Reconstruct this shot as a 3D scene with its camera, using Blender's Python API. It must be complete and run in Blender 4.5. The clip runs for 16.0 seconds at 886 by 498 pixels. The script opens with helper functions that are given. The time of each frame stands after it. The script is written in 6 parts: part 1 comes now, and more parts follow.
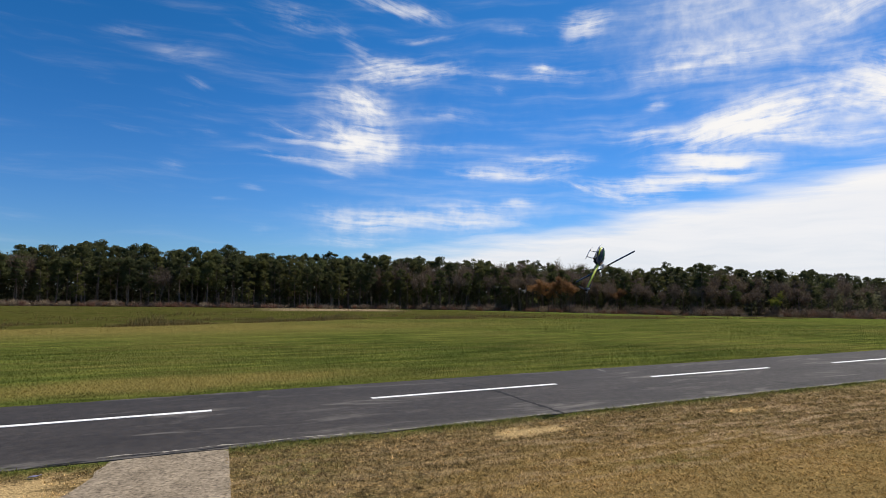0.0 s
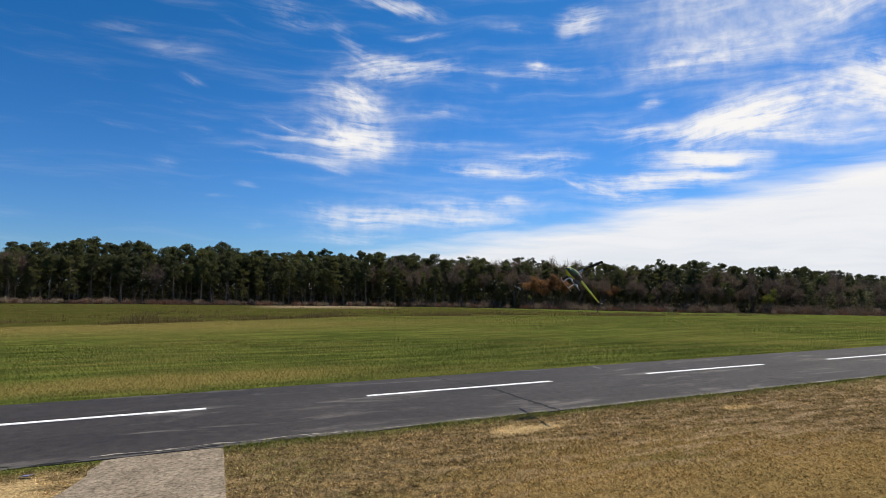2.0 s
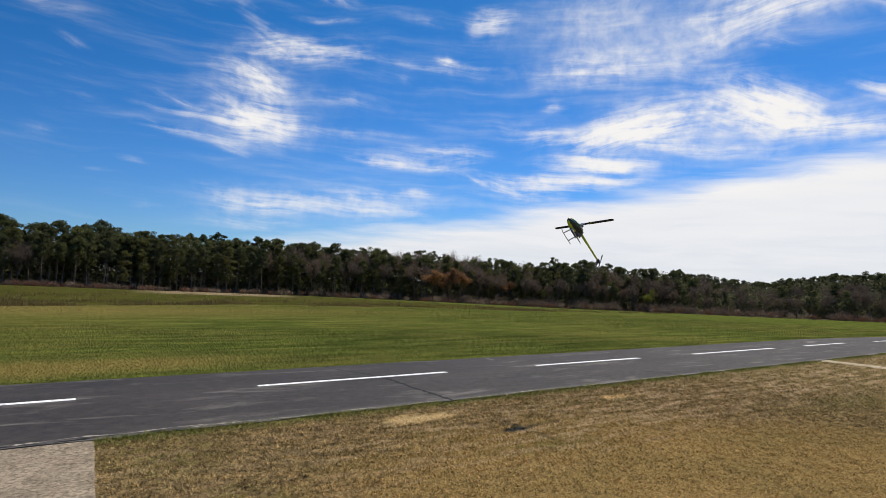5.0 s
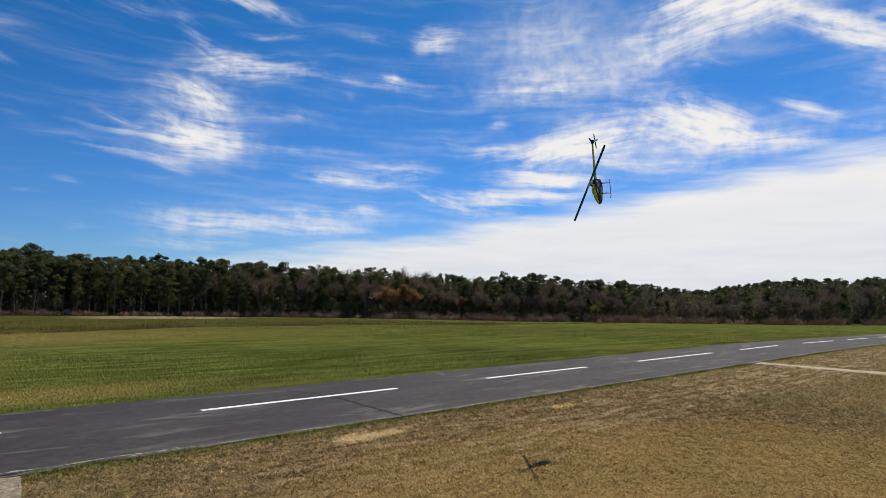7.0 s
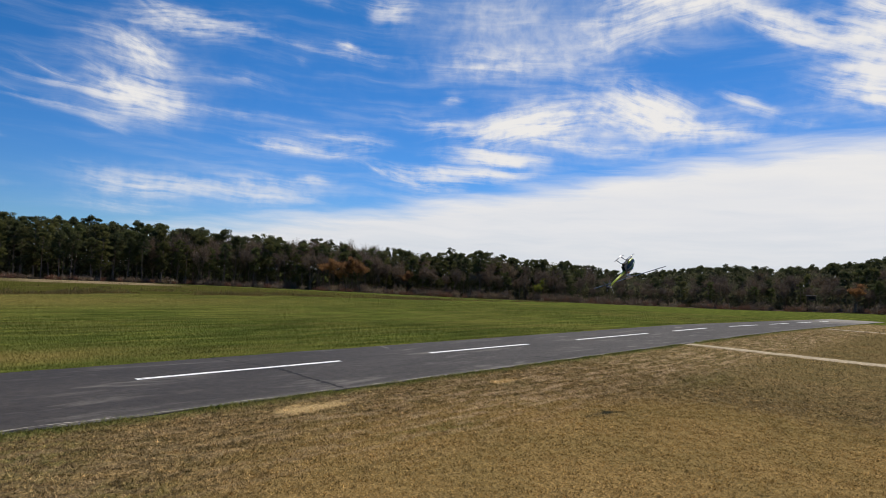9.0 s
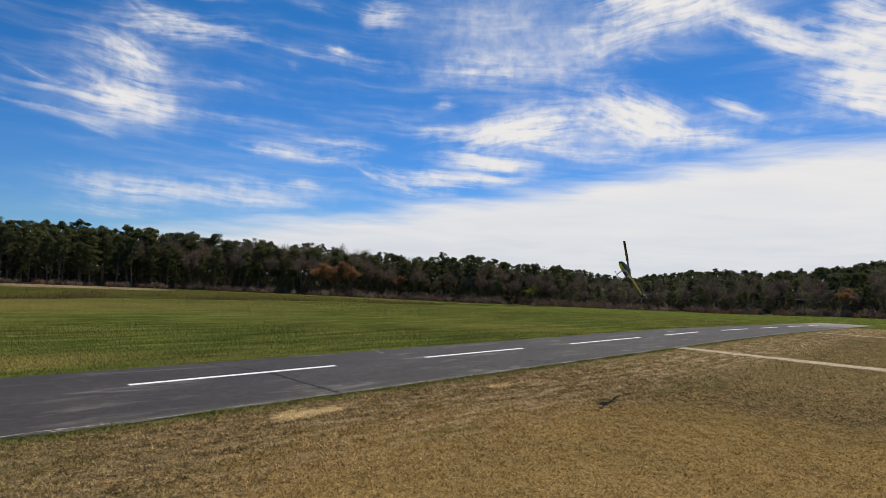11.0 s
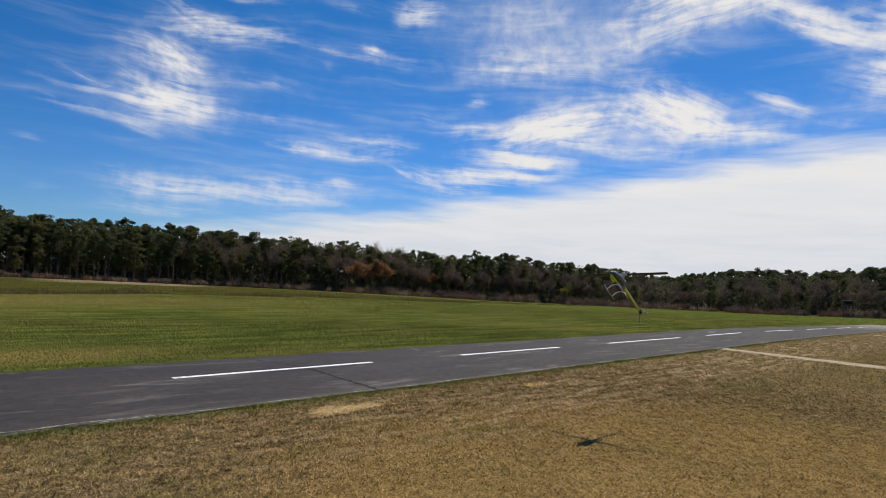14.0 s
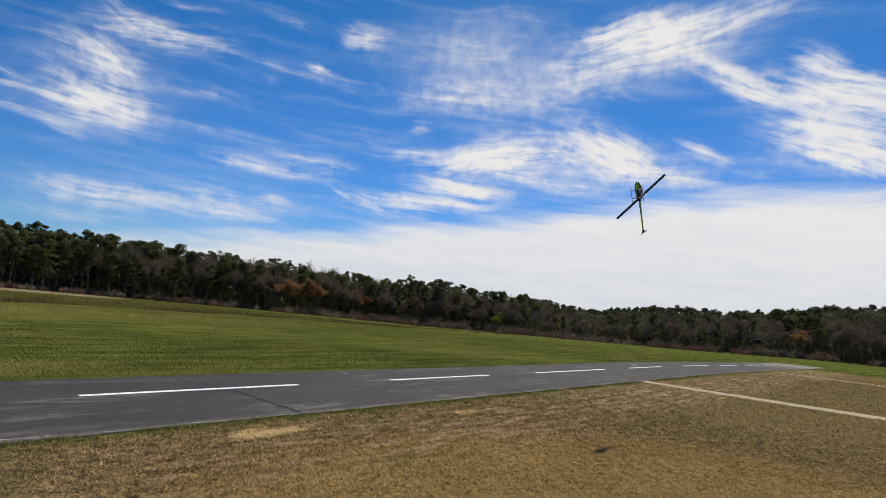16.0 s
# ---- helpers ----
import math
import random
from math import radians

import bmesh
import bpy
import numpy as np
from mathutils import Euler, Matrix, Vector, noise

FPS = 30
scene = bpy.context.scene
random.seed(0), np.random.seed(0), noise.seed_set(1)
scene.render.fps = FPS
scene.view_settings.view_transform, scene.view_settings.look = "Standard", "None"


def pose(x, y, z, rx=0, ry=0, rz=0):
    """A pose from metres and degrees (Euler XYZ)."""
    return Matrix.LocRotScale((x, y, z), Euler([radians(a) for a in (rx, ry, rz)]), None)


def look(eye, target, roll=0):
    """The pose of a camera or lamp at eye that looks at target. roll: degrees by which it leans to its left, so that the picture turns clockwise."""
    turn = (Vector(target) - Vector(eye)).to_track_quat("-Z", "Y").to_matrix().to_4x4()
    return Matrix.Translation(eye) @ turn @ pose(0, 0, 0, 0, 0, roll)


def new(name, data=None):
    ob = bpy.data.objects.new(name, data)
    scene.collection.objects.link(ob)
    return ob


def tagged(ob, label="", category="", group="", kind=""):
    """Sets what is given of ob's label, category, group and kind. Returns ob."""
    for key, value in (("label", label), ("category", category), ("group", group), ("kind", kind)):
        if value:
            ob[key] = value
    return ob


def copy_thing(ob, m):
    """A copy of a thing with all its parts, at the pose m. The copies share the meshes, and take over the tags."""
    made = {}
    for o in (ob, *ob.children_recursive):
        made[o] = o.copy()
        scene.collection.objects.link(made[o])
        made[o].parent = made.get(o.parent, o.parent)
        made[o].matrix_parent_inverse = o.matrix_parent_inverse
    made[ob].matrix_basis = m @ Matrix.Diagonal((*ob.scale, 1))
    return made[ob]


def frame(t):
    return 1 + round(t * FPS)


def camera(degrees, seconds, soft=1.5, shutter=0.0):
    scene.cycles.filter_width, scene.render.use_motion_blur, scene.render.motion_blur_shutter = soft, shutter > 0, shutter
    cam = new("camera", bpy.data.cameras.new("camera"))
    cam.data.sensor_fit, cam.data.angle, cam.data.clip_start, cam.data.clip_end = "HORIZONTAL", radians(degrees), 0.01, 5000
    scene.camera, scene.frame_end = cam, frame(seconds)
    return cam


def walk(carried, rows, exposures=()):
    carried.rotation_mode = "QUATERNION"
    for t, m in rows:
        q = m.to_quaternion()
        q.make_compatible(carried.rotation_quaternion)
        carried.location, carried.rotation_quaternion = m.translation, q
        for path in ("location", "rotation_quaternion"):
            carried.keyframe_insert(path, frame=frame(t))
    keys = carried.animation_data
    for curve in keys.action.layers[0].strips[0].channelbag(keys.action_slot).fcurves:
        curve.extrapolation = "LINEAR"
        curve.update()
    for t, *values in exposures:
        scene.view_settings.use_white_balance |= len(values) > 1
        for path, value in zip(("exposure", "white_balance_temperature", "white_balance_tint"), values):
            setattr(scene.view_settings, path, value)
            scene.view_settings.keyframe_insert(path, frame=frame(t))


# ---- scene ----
LENS = 75.04
cam = camera(LENS, 16.0, soft=0.55)
EYE = 1.65
walk(cam, [
    (0, pose(0.026, -0.024, 1.665, 94.22, -0.32, 2.42)),
    (0.5, pose(0.027, -0.024, 1.670, 95.20, -0.05, 3.08)),
    (1, pose(0.018, 0.000, 1.666, 94.09, -0.21, 3.67)),
    (1.5, pose(0.022, 0.006, 1.662, 93.70, -0.04, 2.59)),
    (2, pose(0.014, -0.002, 1.668, 93.94, -0.28, 1.91)),
    (2.5, pose(0.016, 0.005, 1.661, 92.60, -0.08, -0.08)),
    (3, pose(0.016, 0.006, 1.664, 92.19, 0.70, 0.31)),
    (3.5, pose(0.010, -0.001, 1.666, 93.00, 0.28, 2.30)),
    (4, pose(0.024, -0.004, 1.661, 93.33, -1.44, -0.80)),
    (4.2, pose(0.022, -0.006, 1.661, 93.07, -2.09, -2.64)),
    (6.3, pose(0.049, -0.034, 1.635, 93.58, -0.53, -11.13)),
    (6.5, pose(0.060, -0.046, 1.633, 93.39, -0.65, -10.59)),
    (7, pose(0.064, -0.057, 1.638, 95.03, -0.56, -12.74)),
    (7.5, pose(0.060, -0.064, 1.631, 93.43, -1.29, -14.70)),
    (8, pose(0.052, -0.069, 1.636, 95.78, -1.74, -15.59)),
    (8.5, pose(0.046, -0.066, 1.634, 94.19, -3.07, -17.45)),
    (9, pose(0.044, -0.050, 1.640, 92.70, -2.52, -18.04)),
    (9.2, pose(0.031, -0.039, 1.630, 93.56, -2.37, -17.77)),
    (11.3, pose(-0.035, -0.001, 1.633, 92.99, -2.82, -19.26)),
    (11.5, pose(-0.051, 0.016, 1.630, 91.22, -3.45, -19.50)),
    (12, pose(-0.046, 0.033, 1.627, 90.66, -2.86, -20.68)),
    (12.5, pose(-0.045, 0.048, 1.624, 90.21, -2.28, -18.23)),
    (13, pose(-0.041, 0.053, 1.622, 91.18, -2.06, -19.26)),
    (13.5, pose(-0.043, 0.048, 1.624, 91.97, -1.68, -18.49)),
    (14, pose(-0.051, 0.041, 1.618, 92.84, -2.77, -15.57)),
    (14.5, pose(-0.052, 0.045, 1.605, 93.60, -3.80, -17.88)),
    (15, pose(-0.060, 0.056, 1.619, 94.79, -5.11, -20.42)),
    (15.5, pose(-0.061, 0.067, 1.616, 95.44, -5.28, -22.01)),
    (16, pose(-0.061, 0.068, 1.610, 95.75, -5.31, -22.19)),
], exposures=[(0, 0.16), (4, 0.14), (7, 0.05), (9, -0.02), (12.5, -0.04), (16, -0.04)])

# ---- plan: runway frame (s along, w across), terrain, tree line ----
RUN = radians(27.69)
RUN_O = Vector((-6.56, 6.31))
RUN_U = Vector((math.cos(RUN), math.sin(RUN)))
RUN_N = Vector((-math.sin(RUN), math.cos(RUN)))


def run_xy(s, w):
    p = RUN_O + RUN_U * s + RUN_N * w
    return p.x, p.y


def table(x, xs, ys):
    return float(np.interp(x, xs, ys))


AZ = (-180, -90, -60, -40, -20, 0, 20, 35, 45, 55, 90, 180)
REACH = (200, 170, 155, 150, 155, 165, 170, 180, 190, 195, 220, 200)
DIP = (1.2, 1.2, 1.2, 1.3, 1.65, 1.85, 2.1, 2.0, 1.85, 1.5, 1.3, 1.2)
TOP_AZ = (-90, -60, -40, -34, -28, -24.2, -22.4, -20.8, -17.3, -14.5, -11, -8, -4.4, 0.3, 4.7, 7, 9, 12.5, 16.4, 21.7, 24.7, 29, 32, 34.4, 36.7, 39.5, 44, 48, 51, 55.5, 60, 100)
TOP_EL = (3.7, 3.5, 3.4, 3.95, 3.75, 3.85, 4.0, 3.3, 3.3, 3.55, 3.55, 3.5, 3.25, 3.2, 2.8, 3.1, 2.9, 2.4, 2.4, 2.5, 2.1, 2.0, 1.65, 1.25, 1.05, 1.5, 1.95, 1.9, 2.15, 2.75, 3.2, 3.0)


MOWN_AZ = (-90, -60, -40, -30, -21, -10, 0, 8, 14.5, 21, 27, 33, 40, 90)
MOWN_R = (43, 34, 29.8, 30.2, 32.2, 36.7, 39.6, 43.5, 47, 55, 67, 105, 150, 190)


def ground_z(x, y):
    """Level round the runway, then a gentle fall to the woods."""
    r = math.hypot(x, y)
    if r < 26:
        return 0.0
    az = math.degrees(math.atan2(x, y))
    reach = table(az, AZ, REACH)
    low = EYE - math.tan(radians(table(az, AZ, DIP))) * reach
    return low * min(1.0, (r - 26) / (reach - 26)) ** 1.25


# ---- light ----
SUN_AZ, SUN_EL = 47.5, 61.0
sun_way = Vector((math.sin(radians(SUN_AZ)) * math.cos(radians(SUN_EL)), math.cos(radians(SUN_AZ)) * math.cos(radians(SUN_EL)), math.sin(radians(SUN_EL))))
sun = new("sun", bpy.data.lights.new("sun", "SUN"))
sun.data.energy, sun.data.angle, sun.data.color = 4.7, radians(0.35), (1.0, 0.905, 0.765)
sun.matrix_world = look(sun_way * 100, (0, 0, 0))

world = bpy.data.worlds.new("sky")
scene.world = world
world.use_nodes = True
wt = world.node_tree
wt.nodes.clear()


def node(tree, kind, inputs=(), **props):
    n = tree.nodes.new(kind)
    for k, v in props.items():
        setattr(n, k, v)
    for k, v in dict(inputs).items():
        if isinstance(v, bpy.types.NodeSocket):
            tree.links.new(v, n.inputs[k])
        else:
            n.inputs[k].default_value = v
    return n


def math_node(tree, op, a, b=0.0, clamp=False):
    return node(tree, "ShaderNodeMath", {0: a, 1: b}, operation=op, use_clamp=clamp).outputs[0]


def ramp(tree, fac, stops, interpolation="LINEAR"):
    n = node(tree, "ShaderNodeValToRGB", {"Fac": fac})
    n.color_ramp.interpolation = interpolation
    while len(n.color_ramp.elements) < len(stops):
        n.color_ramp.elements.new(0.5)
    for e, (p, c) in zip(n.color_ramp.elements, stops):
        e.position, e.color = p, (*c, 1) if not isinstance(c, (int, float)) else (c, c, c, 1)
    return n.outputs[0]


def mix(tree, fac, a, b, blend="MIX"):
    n = node(tree, "ShaderNodeMix", data_type="RGBA", blend_type=blend)
    for k, v in ((0, fac), (6, a), (7, b)):
        if isinstance(v, bpy.types.NodeSocket):
            tree.links.new(v, n.inputs[k])
        else:
            n.inputs[k].default_value = v if k == 0 else (*v, 1)
    return n.outputs[2]


def mix_sockets_blend(t, a, b):
    c = mix(t, 1.0, a, (1, 1, 1), "MULTIPLY")
    t.links.new(b, c.node.inputs[7])
    return c


def build_sky():
    t = wt
    sky = node(t, "ShaderNodeTexSky", sky_type="NISHITA", sun_disc=False, sun_elevation=radians(SUN_EL), sun_rotation=radians(SUN_AZ),
               altitude=100.0, air_density=1.0, dust_density=0.3, ozone_density=3.0)
    blue = node(t, "ShaderNodeHueSaturation", {"Saturation": SKY_SAT, "Value": SKY_VAL, "Hue": SKY_HUE, "Color": sky.outputs[0]}).outputs[0]
    way = node(t, "ShaderNodeSeparateXYZ", {0: node(t, "ShaderNodeTexCoord").outputs["Generated"]})
    az = math_node(t, "MULTIPLY", math_node(t, "ARCTAN2", way.outputs[0], way.outputs[1]), 57.2958)
    el = math_node(t, "MULTIPLY", math_node(t, "ARCSINE", way.outputs[2]), 57.2958)
    flat = node(t, "ShaderNodeCombineXYZ", {0: az, 1: el}).outputs[0]
    blue = mix_sockets_blend(t, blue, ramp(t, math_node(t, "MULTIPLY", el, 0.02), ((0.0, (0.45, 0.73, 1.17)), (0.22, (0.70, 0.885, 1.16)), (0.6, (0.94, 0.98, 1.03)))))
    deep = math_node(t, "MINIMUM", math_node(t, "MAXIMUM", math_node(t, "ADD", math_node(t, "MULTIPLY", az, 0.005), 1.0), 0.84), 1.0)
    blue = node(t, "ShaderNodeVectorMath", {0: blue, "Scale": deep}, operation="SCALE").outputs[0]
    # wind-drawn warp of the whole cloud field
    warp = node(t, "ShaderNodeTexNoise", {"Vector": flat, "Scale": 0.13, "Detail": 3.0, "Roughness": 0.4}).outputs["Color"]
    warp = node(t, "ShaderNodeVectorMath", {0: warp, 1: (0.5, 0.5, 0.5)}, operation="SUBTRACT").outputs[0]
    warp = node(t, "ShaderNodeVectorMath", {0: warp, 1: (3.0, 1.6, 0.0)}, operation="MULTIPLY").outputs[0]
    bent = node(t, "ShaderNodeVectorMath", {0: flat, 1: warp}, operation="ADD").outputs[0]

    def patches(table_of, full):
        """The sum of soft oval patches laid over the warped sky."""
        total = None
        for a, e, length, width, tilt, strength in table_of:
            m = node(t, "ShaderNodeMapping", {"Vector": bent, "Location": (a, e, 0), "Rotation": (0, 0, radians(tilt)), "Scale": (length * 1.4, width * 1.45, 1)}, vector_type="TEXTURE").outputs[0]
            g = node(t, "ShaderNodeTexGradient", {"Vector": m}, gradient_type="SPHERICAL").outputs["Fac"]
            g = node(t, "ShaderNodeMapRange", {"Value": g, "From Min": 0.0, "From Max": full, "To Max": strength}, interpolation_type="SMOOTHSTEP").outputs[0]
            total = g if total is None else math_node(t, "ADD", total, g)
        return total

    puff = node(t, "ShaderNodeTexNoise", {"Vector": bent, "Scale": 0.7, "Detail": 6.0, "Roughness": 0.55}).outputs["Fac"]
    dens = None
    for group, lie in CIRRUS:
        env = math_node(t, "MINIMUM", patches(group, 1.0), 1.0)
        along = node(t, "ShaderNodeMapping", {"Vector": bent, "Rotation": (0, 0, radians(-lie))}).outputs[0]
        along = node(t, "ShaderNodeMapping", {"Vector": along, "Rotation": (radians(35), radians(25), radians(40)), "Scale": (0.17, 1.5, 1)}).outputs[0]
        fibre = node(t, "ShaderNodeTexNoise", {"Vector": along, "Scale": 1.0, "Detail": 8.0, "Roughness": 0.6, "Distortion": 0.3}).outputs["Fac"]
        grain = math_node(t, "ADD", math_node(t, "MULTIPLY", fibre, 0.72), math_node(t, "MULTIPLY", puff, 0.28))
        # the fibres fray the faint parts and close up in the thick ones
        d = node(t, "ShaderNodeMapRange", {"Value": math_node(t, "ADD", grain, math_node(t, "MULTIPLY", env, 0.16)), "From Min": 0.37, "From Max": 0.78}, interpolation_type="SMOOTHSTEP").outputs[0]
        d = math_node(t, "MULTIPLY", math_node(t, "MULTIPLY", env, 0.78), d)
        dens = d if dens is None else math_node(t, "ADD", dens, d)
    level = node(t, "ShaderNodeMapping", {"Vector": bent, "Rotation": (radians(35), radians(25), radians(40)), "Scale": (0.09, 0.80, 1)}).outputs[0]
    low = node(t, "ShaderNodeTexNoise", {"Vector": level, "Scale": 1.0, "Detail": 7.0, "Roughness": 0.56, "Distortion": 0.2}).outputs["Fac"]
    haze = patches(VEILS, 0.9)
    thin = node(t, "ShaderNodeMapRange", {"Value": low, "From Min": 0.38, "From Max": 0.85, "To Max": 0.22}, interpolation_type="SMOOTHSTEP").outputs[0]
    veil = math_node(t, "MULTIPLY", haze, math_node(t, "ADD", math_node(t, "MULTIPLY", puff, 0.6), 0.2))
    dens = math_node(t, "ADD", math_node(t, "ADD", dens, veil), thin)
    # low bank of haze that thickens towards the sun's side
    edge = math_node(t, "ADD", math_node(t, "MULTIPLY", az, 0.165), 5.0)
    edge = math_node(t, "MINIMUM", math_node(t, "MAXIMUM", edge, 1.2), 13.0)
    lift = math_node(t, "MULTIPLY", math_node(t, "SUBTRACT", low, 0.5), 4.0)
    bank = math_node(t, "DIVIDE", math_node(t, "SUBTRACT", math_node(t, "ADD", edge, lift), el), 3.2)
    bank = math_node(t, "MULTIPLY", math_node(t, "ADD", bank, 0.35, True), 0.93)
    dens = math_node(t, "MAXIMUM", node(t, "ShaderNodeClamp", {0: dens}).outputs[0], bank)
    dens = node(t, "ShaderNodeMapRange", {"Value": dens, "From Min": 0.02, "From Max": 1.02}, interpolation_type="SMOOTHSTEP").outputs[0]
    shade = math_node(t, "ADD", math_node(t, "MULTIPLY", low, 0.5), math_node(t, "MULTIPLY", el, 0.035))
    shade = ramp(t, shade, ((0.20, (0.80, 0.86, 0.93)), (0.45, (0.97, 0.98, 1.0)), (0.66, (1.06, 1.045, 1.02))))
    white = mix(t, 1.0, CLOUD_WHITE, (1, 1, 1), "MULTIPLY").node
    t.links.new(shade, white.inputs[7])
    lit = mix(t, dens, (0, 0, 0), (0, 0, 0))
    m = lit.node
    t.links.new(blue, m.inputs[6])
    t.links.new(white.outputs[2], m.inputs[7])
    bg = node(t, "ShaderNodeBackground", {"Color": lit, "Strength": SKY_STRENGTH})
    out = node(t, "ShaderNodeOutputWorld", {"Surface": bg.outputs[0]})


SKY_STRENGTH, SKY_SAT, SKY_VAL, SKY_HUE = 0.1, 1.42, 0.95, 0.500
CLOUD_WHITE = (8.0, 7.95, 8.0)
# cirrus wisps by the lie of their fibres: azimuth, elevation, half length, half width, tilt (degrees), strength
FALLING_A = (
    (-26.2, 18.7, 1.7, 0.48, -15, 0.53),
    (-17, 15.3, 3.2, 0.43, -19, 0.51),
    (-13.8, 15.7, 3.8, 0.95, -31, 0.42),
    (-12.5, 11.4, 1.8, 0.48, -19, 0.47),
    (-10.7, 23, 5, 1.14, -44, 0.42),
    (-10.1, 18.4, 3.1, 1.62, -23, 0.51),
    (-6.8, 26.8, 5.8, 0.95, -10, 0.81),
    (3.2, 19.7, 0.9, 0.48, -18, 0.45),
    (12, 9.8, 5, 0.57, -12, 0.63),
    (36.8, 16.4, 5.5, 2.38, -11, 1.1),
    (38, 21.1, 2.6, 0.57, -11, 0.38),
    (45.8, 16.4, 3.2, 0.86, -29, 0.8),
    (47.6, 22.4, 4.7, 1.24, -27, 1),
    (50.1, 14.2, 2, 0.48, -10, 0.45),
)
FALLING_B = (
    (54.8, 22.9, 3, 1.24, -28, 0.85),
    (55.5, 20.1, 7.7, 2.29, -15, 1.05),
    (56.2, 16.1, 6.7, 2.29, -14, 1.1),
    (58.1, 14.4, 3.9, 0.95, -12, 0.63),
    (58.6, 20.1, 3.8, 1.43, -36, 0.63),
)
LEVEL_A = (
    (-31.8, 22.1, 2.8, 0.67, 3, 0.36),
    (-31.7, 13.7, 1.7, 0.38, -5, 0.42),
    (-28.1, 11.4, 1.9, 0.67, -1, 0.34),
    (-26.5, 16.7, 2.4, 0.33, 1, 0.38),
    (-24.9, 14.5, 1.8, 0.43, -2, 0.36),
    (-23.6, 8.7, 1.7, 0.33, -2, 0.32),
    (-22.5, 23.8, 1.6, 0.38, -9, 0.34),
    (-21, 9.6, 1.3, 0.43, -7, 0.51),
    (-20, 5.9, 1.8, 0.52, -4, 0.36),
    (-17.2, 14.4, 4.7, 0.57, -5, 0.51),
    (-17.2, 25.4, 4.4, 1.43, -6, 0.49),
    (-16.9, 12.5, 5.7, 0.62, -7, 0.55),
    (-12.2, 7.6, 5.5, 1.24, -3, 0.45),
    (-11.6, 4.7, 6.1, 0.57, 2, 0.4),
)
LEVEL_B = (
    (-11.5, 18.3, 5.3, 1.9, -8, 0.61),
    (-10.5, 14.4, 5, 2.48, -1, 0.98),
    (-9.9, 6.3, 6.9, 1.43, 3, 0.52),
    (-2.1, 14.1, 7, 0.57, 1, 0.38),
    (-2.1, 17, 5.7, 1.05, -3, 0.31),
    (-1.2, 7.7, 8, 1.24, 3, 0.61),
    (2.4, 6.6, 8.3, 0.86, 1, 0.43),
    (2.5, 11.6, 5.6, 0.71, -5, 0.8),
    (5.2, 8.8, 1.7, 0.67, 1, 0.68),
    (5.3, 20.8, 9.1, 0.57, -6, 0.45),
    (5.3, 24.8, 3.5, 0.67, -7, 0.31),
    (7.2, 12.8, 6.5, 1.05, 3, 0.63),
    (7.4, 21.6, 1.6, 0.67, -4, 0.5),
    (9.2, 21.2, 5.5, 0.52, -6, 0.5),
)
LEVEL_C = (
    (11.9, 24.9, 2.9, 1.62, -4, 0.85),
    (15.9, 10.6, 8.5, 0.52, -4, 0.59),
    (17, 14.7, 5.7, 1.14, -7, 0.54),
    (17.4, 7.6, 8.6, 0.95, -4, 0.54),
    (17.7, 9.2, 7.7, 1.05, -3, 0.8),
    (18, 17.2, 1.4, 0.76, -6, 0.63),
    (21.5, 20.3, 7.5, 1.62, 3, 0.5),
    (22.6, 11.6, 7.1, 1.33, -3, 1.1),
    (23.3, 9.9, 13.3, 0.67, -2, 0.54),
    (31, 13.2, 7.7, 0.95, -7, 0.63),
    (32.2, 19.1, 8.3, 1.9, 0, 0.36),
    (32.9, 24, 4.2, 0.52, 1, 0.54),
    (41.7, 14.2, 7, 1.33, -7, 0.8),
)
RISING = (
    (-27.6, 20.9, 3.6, 1.24, 4, 0.29),
    (-6.4, 21.3, 6.7, 1.62, 4, 0.89),
    (-4.9, 24.3, 3.4, 0.38, 6, 0.55),
    (8.8, 11.8, 3.8, 0.86, 11, 0.45),
    (25.2, 14.5, 8.5, 1.62, 9, 1.1),
    (27.9, 16.7, 7.1, 1.43, 9, 0.45),
    (38.2, 26.7, 6.7, 1.71, 8, 1.05),
    (42.5, 25.4, 14.2, 2.19, 17, 0.75),
)
CIRRUS = ((FALLING_A + FALLING_B, -22), (LEVEL_A + LEVEL_B + LEVEL_C, -3), (RISING, 10))
VEILS = (
    (1.0, 17.0, 24.0, 9.0, 0, 0.16),
    (23.5, 25.4, 11.5, 3.81, 7, 0.42),
    (25.1, 21.1, 11.4, 2.38, 9, 0.4),
    (42.9, 25.7, 14.8, 3.81, 16, 0.45),
    (41.0, 23.9, 9.7, 2.86, 0, 0.25),
    (36.3, 14.2, 17, 4.2, -2, 0.55),
    (31.0, 14.6, 12.0, 2.2, 3, 0.14),
    (55.2, 16.6, 8.4, 4.76, -24, 0.3),
    (-10.6, 15.5, 6.3, 5.24, -1, 0.3),
    (-3.7, 6.8, 15.8, 2.86, 2, 0.34),
    (24.5, 23.0, 11.6, 5.71, -14, 0.35),
)
build_sky()

# ---- materials ----


def material(name, rough=0.8, metallic=0.0, specular=0.3):
    m = bpy.data.materials.new(name)
    m.use_nodes = True
    b = m.node_tree.nodes["Principled BSDF"]
    b.inputs["Roughness"].default_value, b.inputs["Metallic"].default_value = rough, metallic
    b.inputs["Specular IOR Level"].default_value = specular
    return m, m.node_tree, b


def noise_node(t, vec, scale, detail=4.0, rough=0.55, distort=0.0):
    return node(t, "ShaderNodeTexNoise", {"Vector": vec, "Scale": scale, "Detail": detail, "Roughness": rough, "Distortion": distort}).outputs["Fac"]


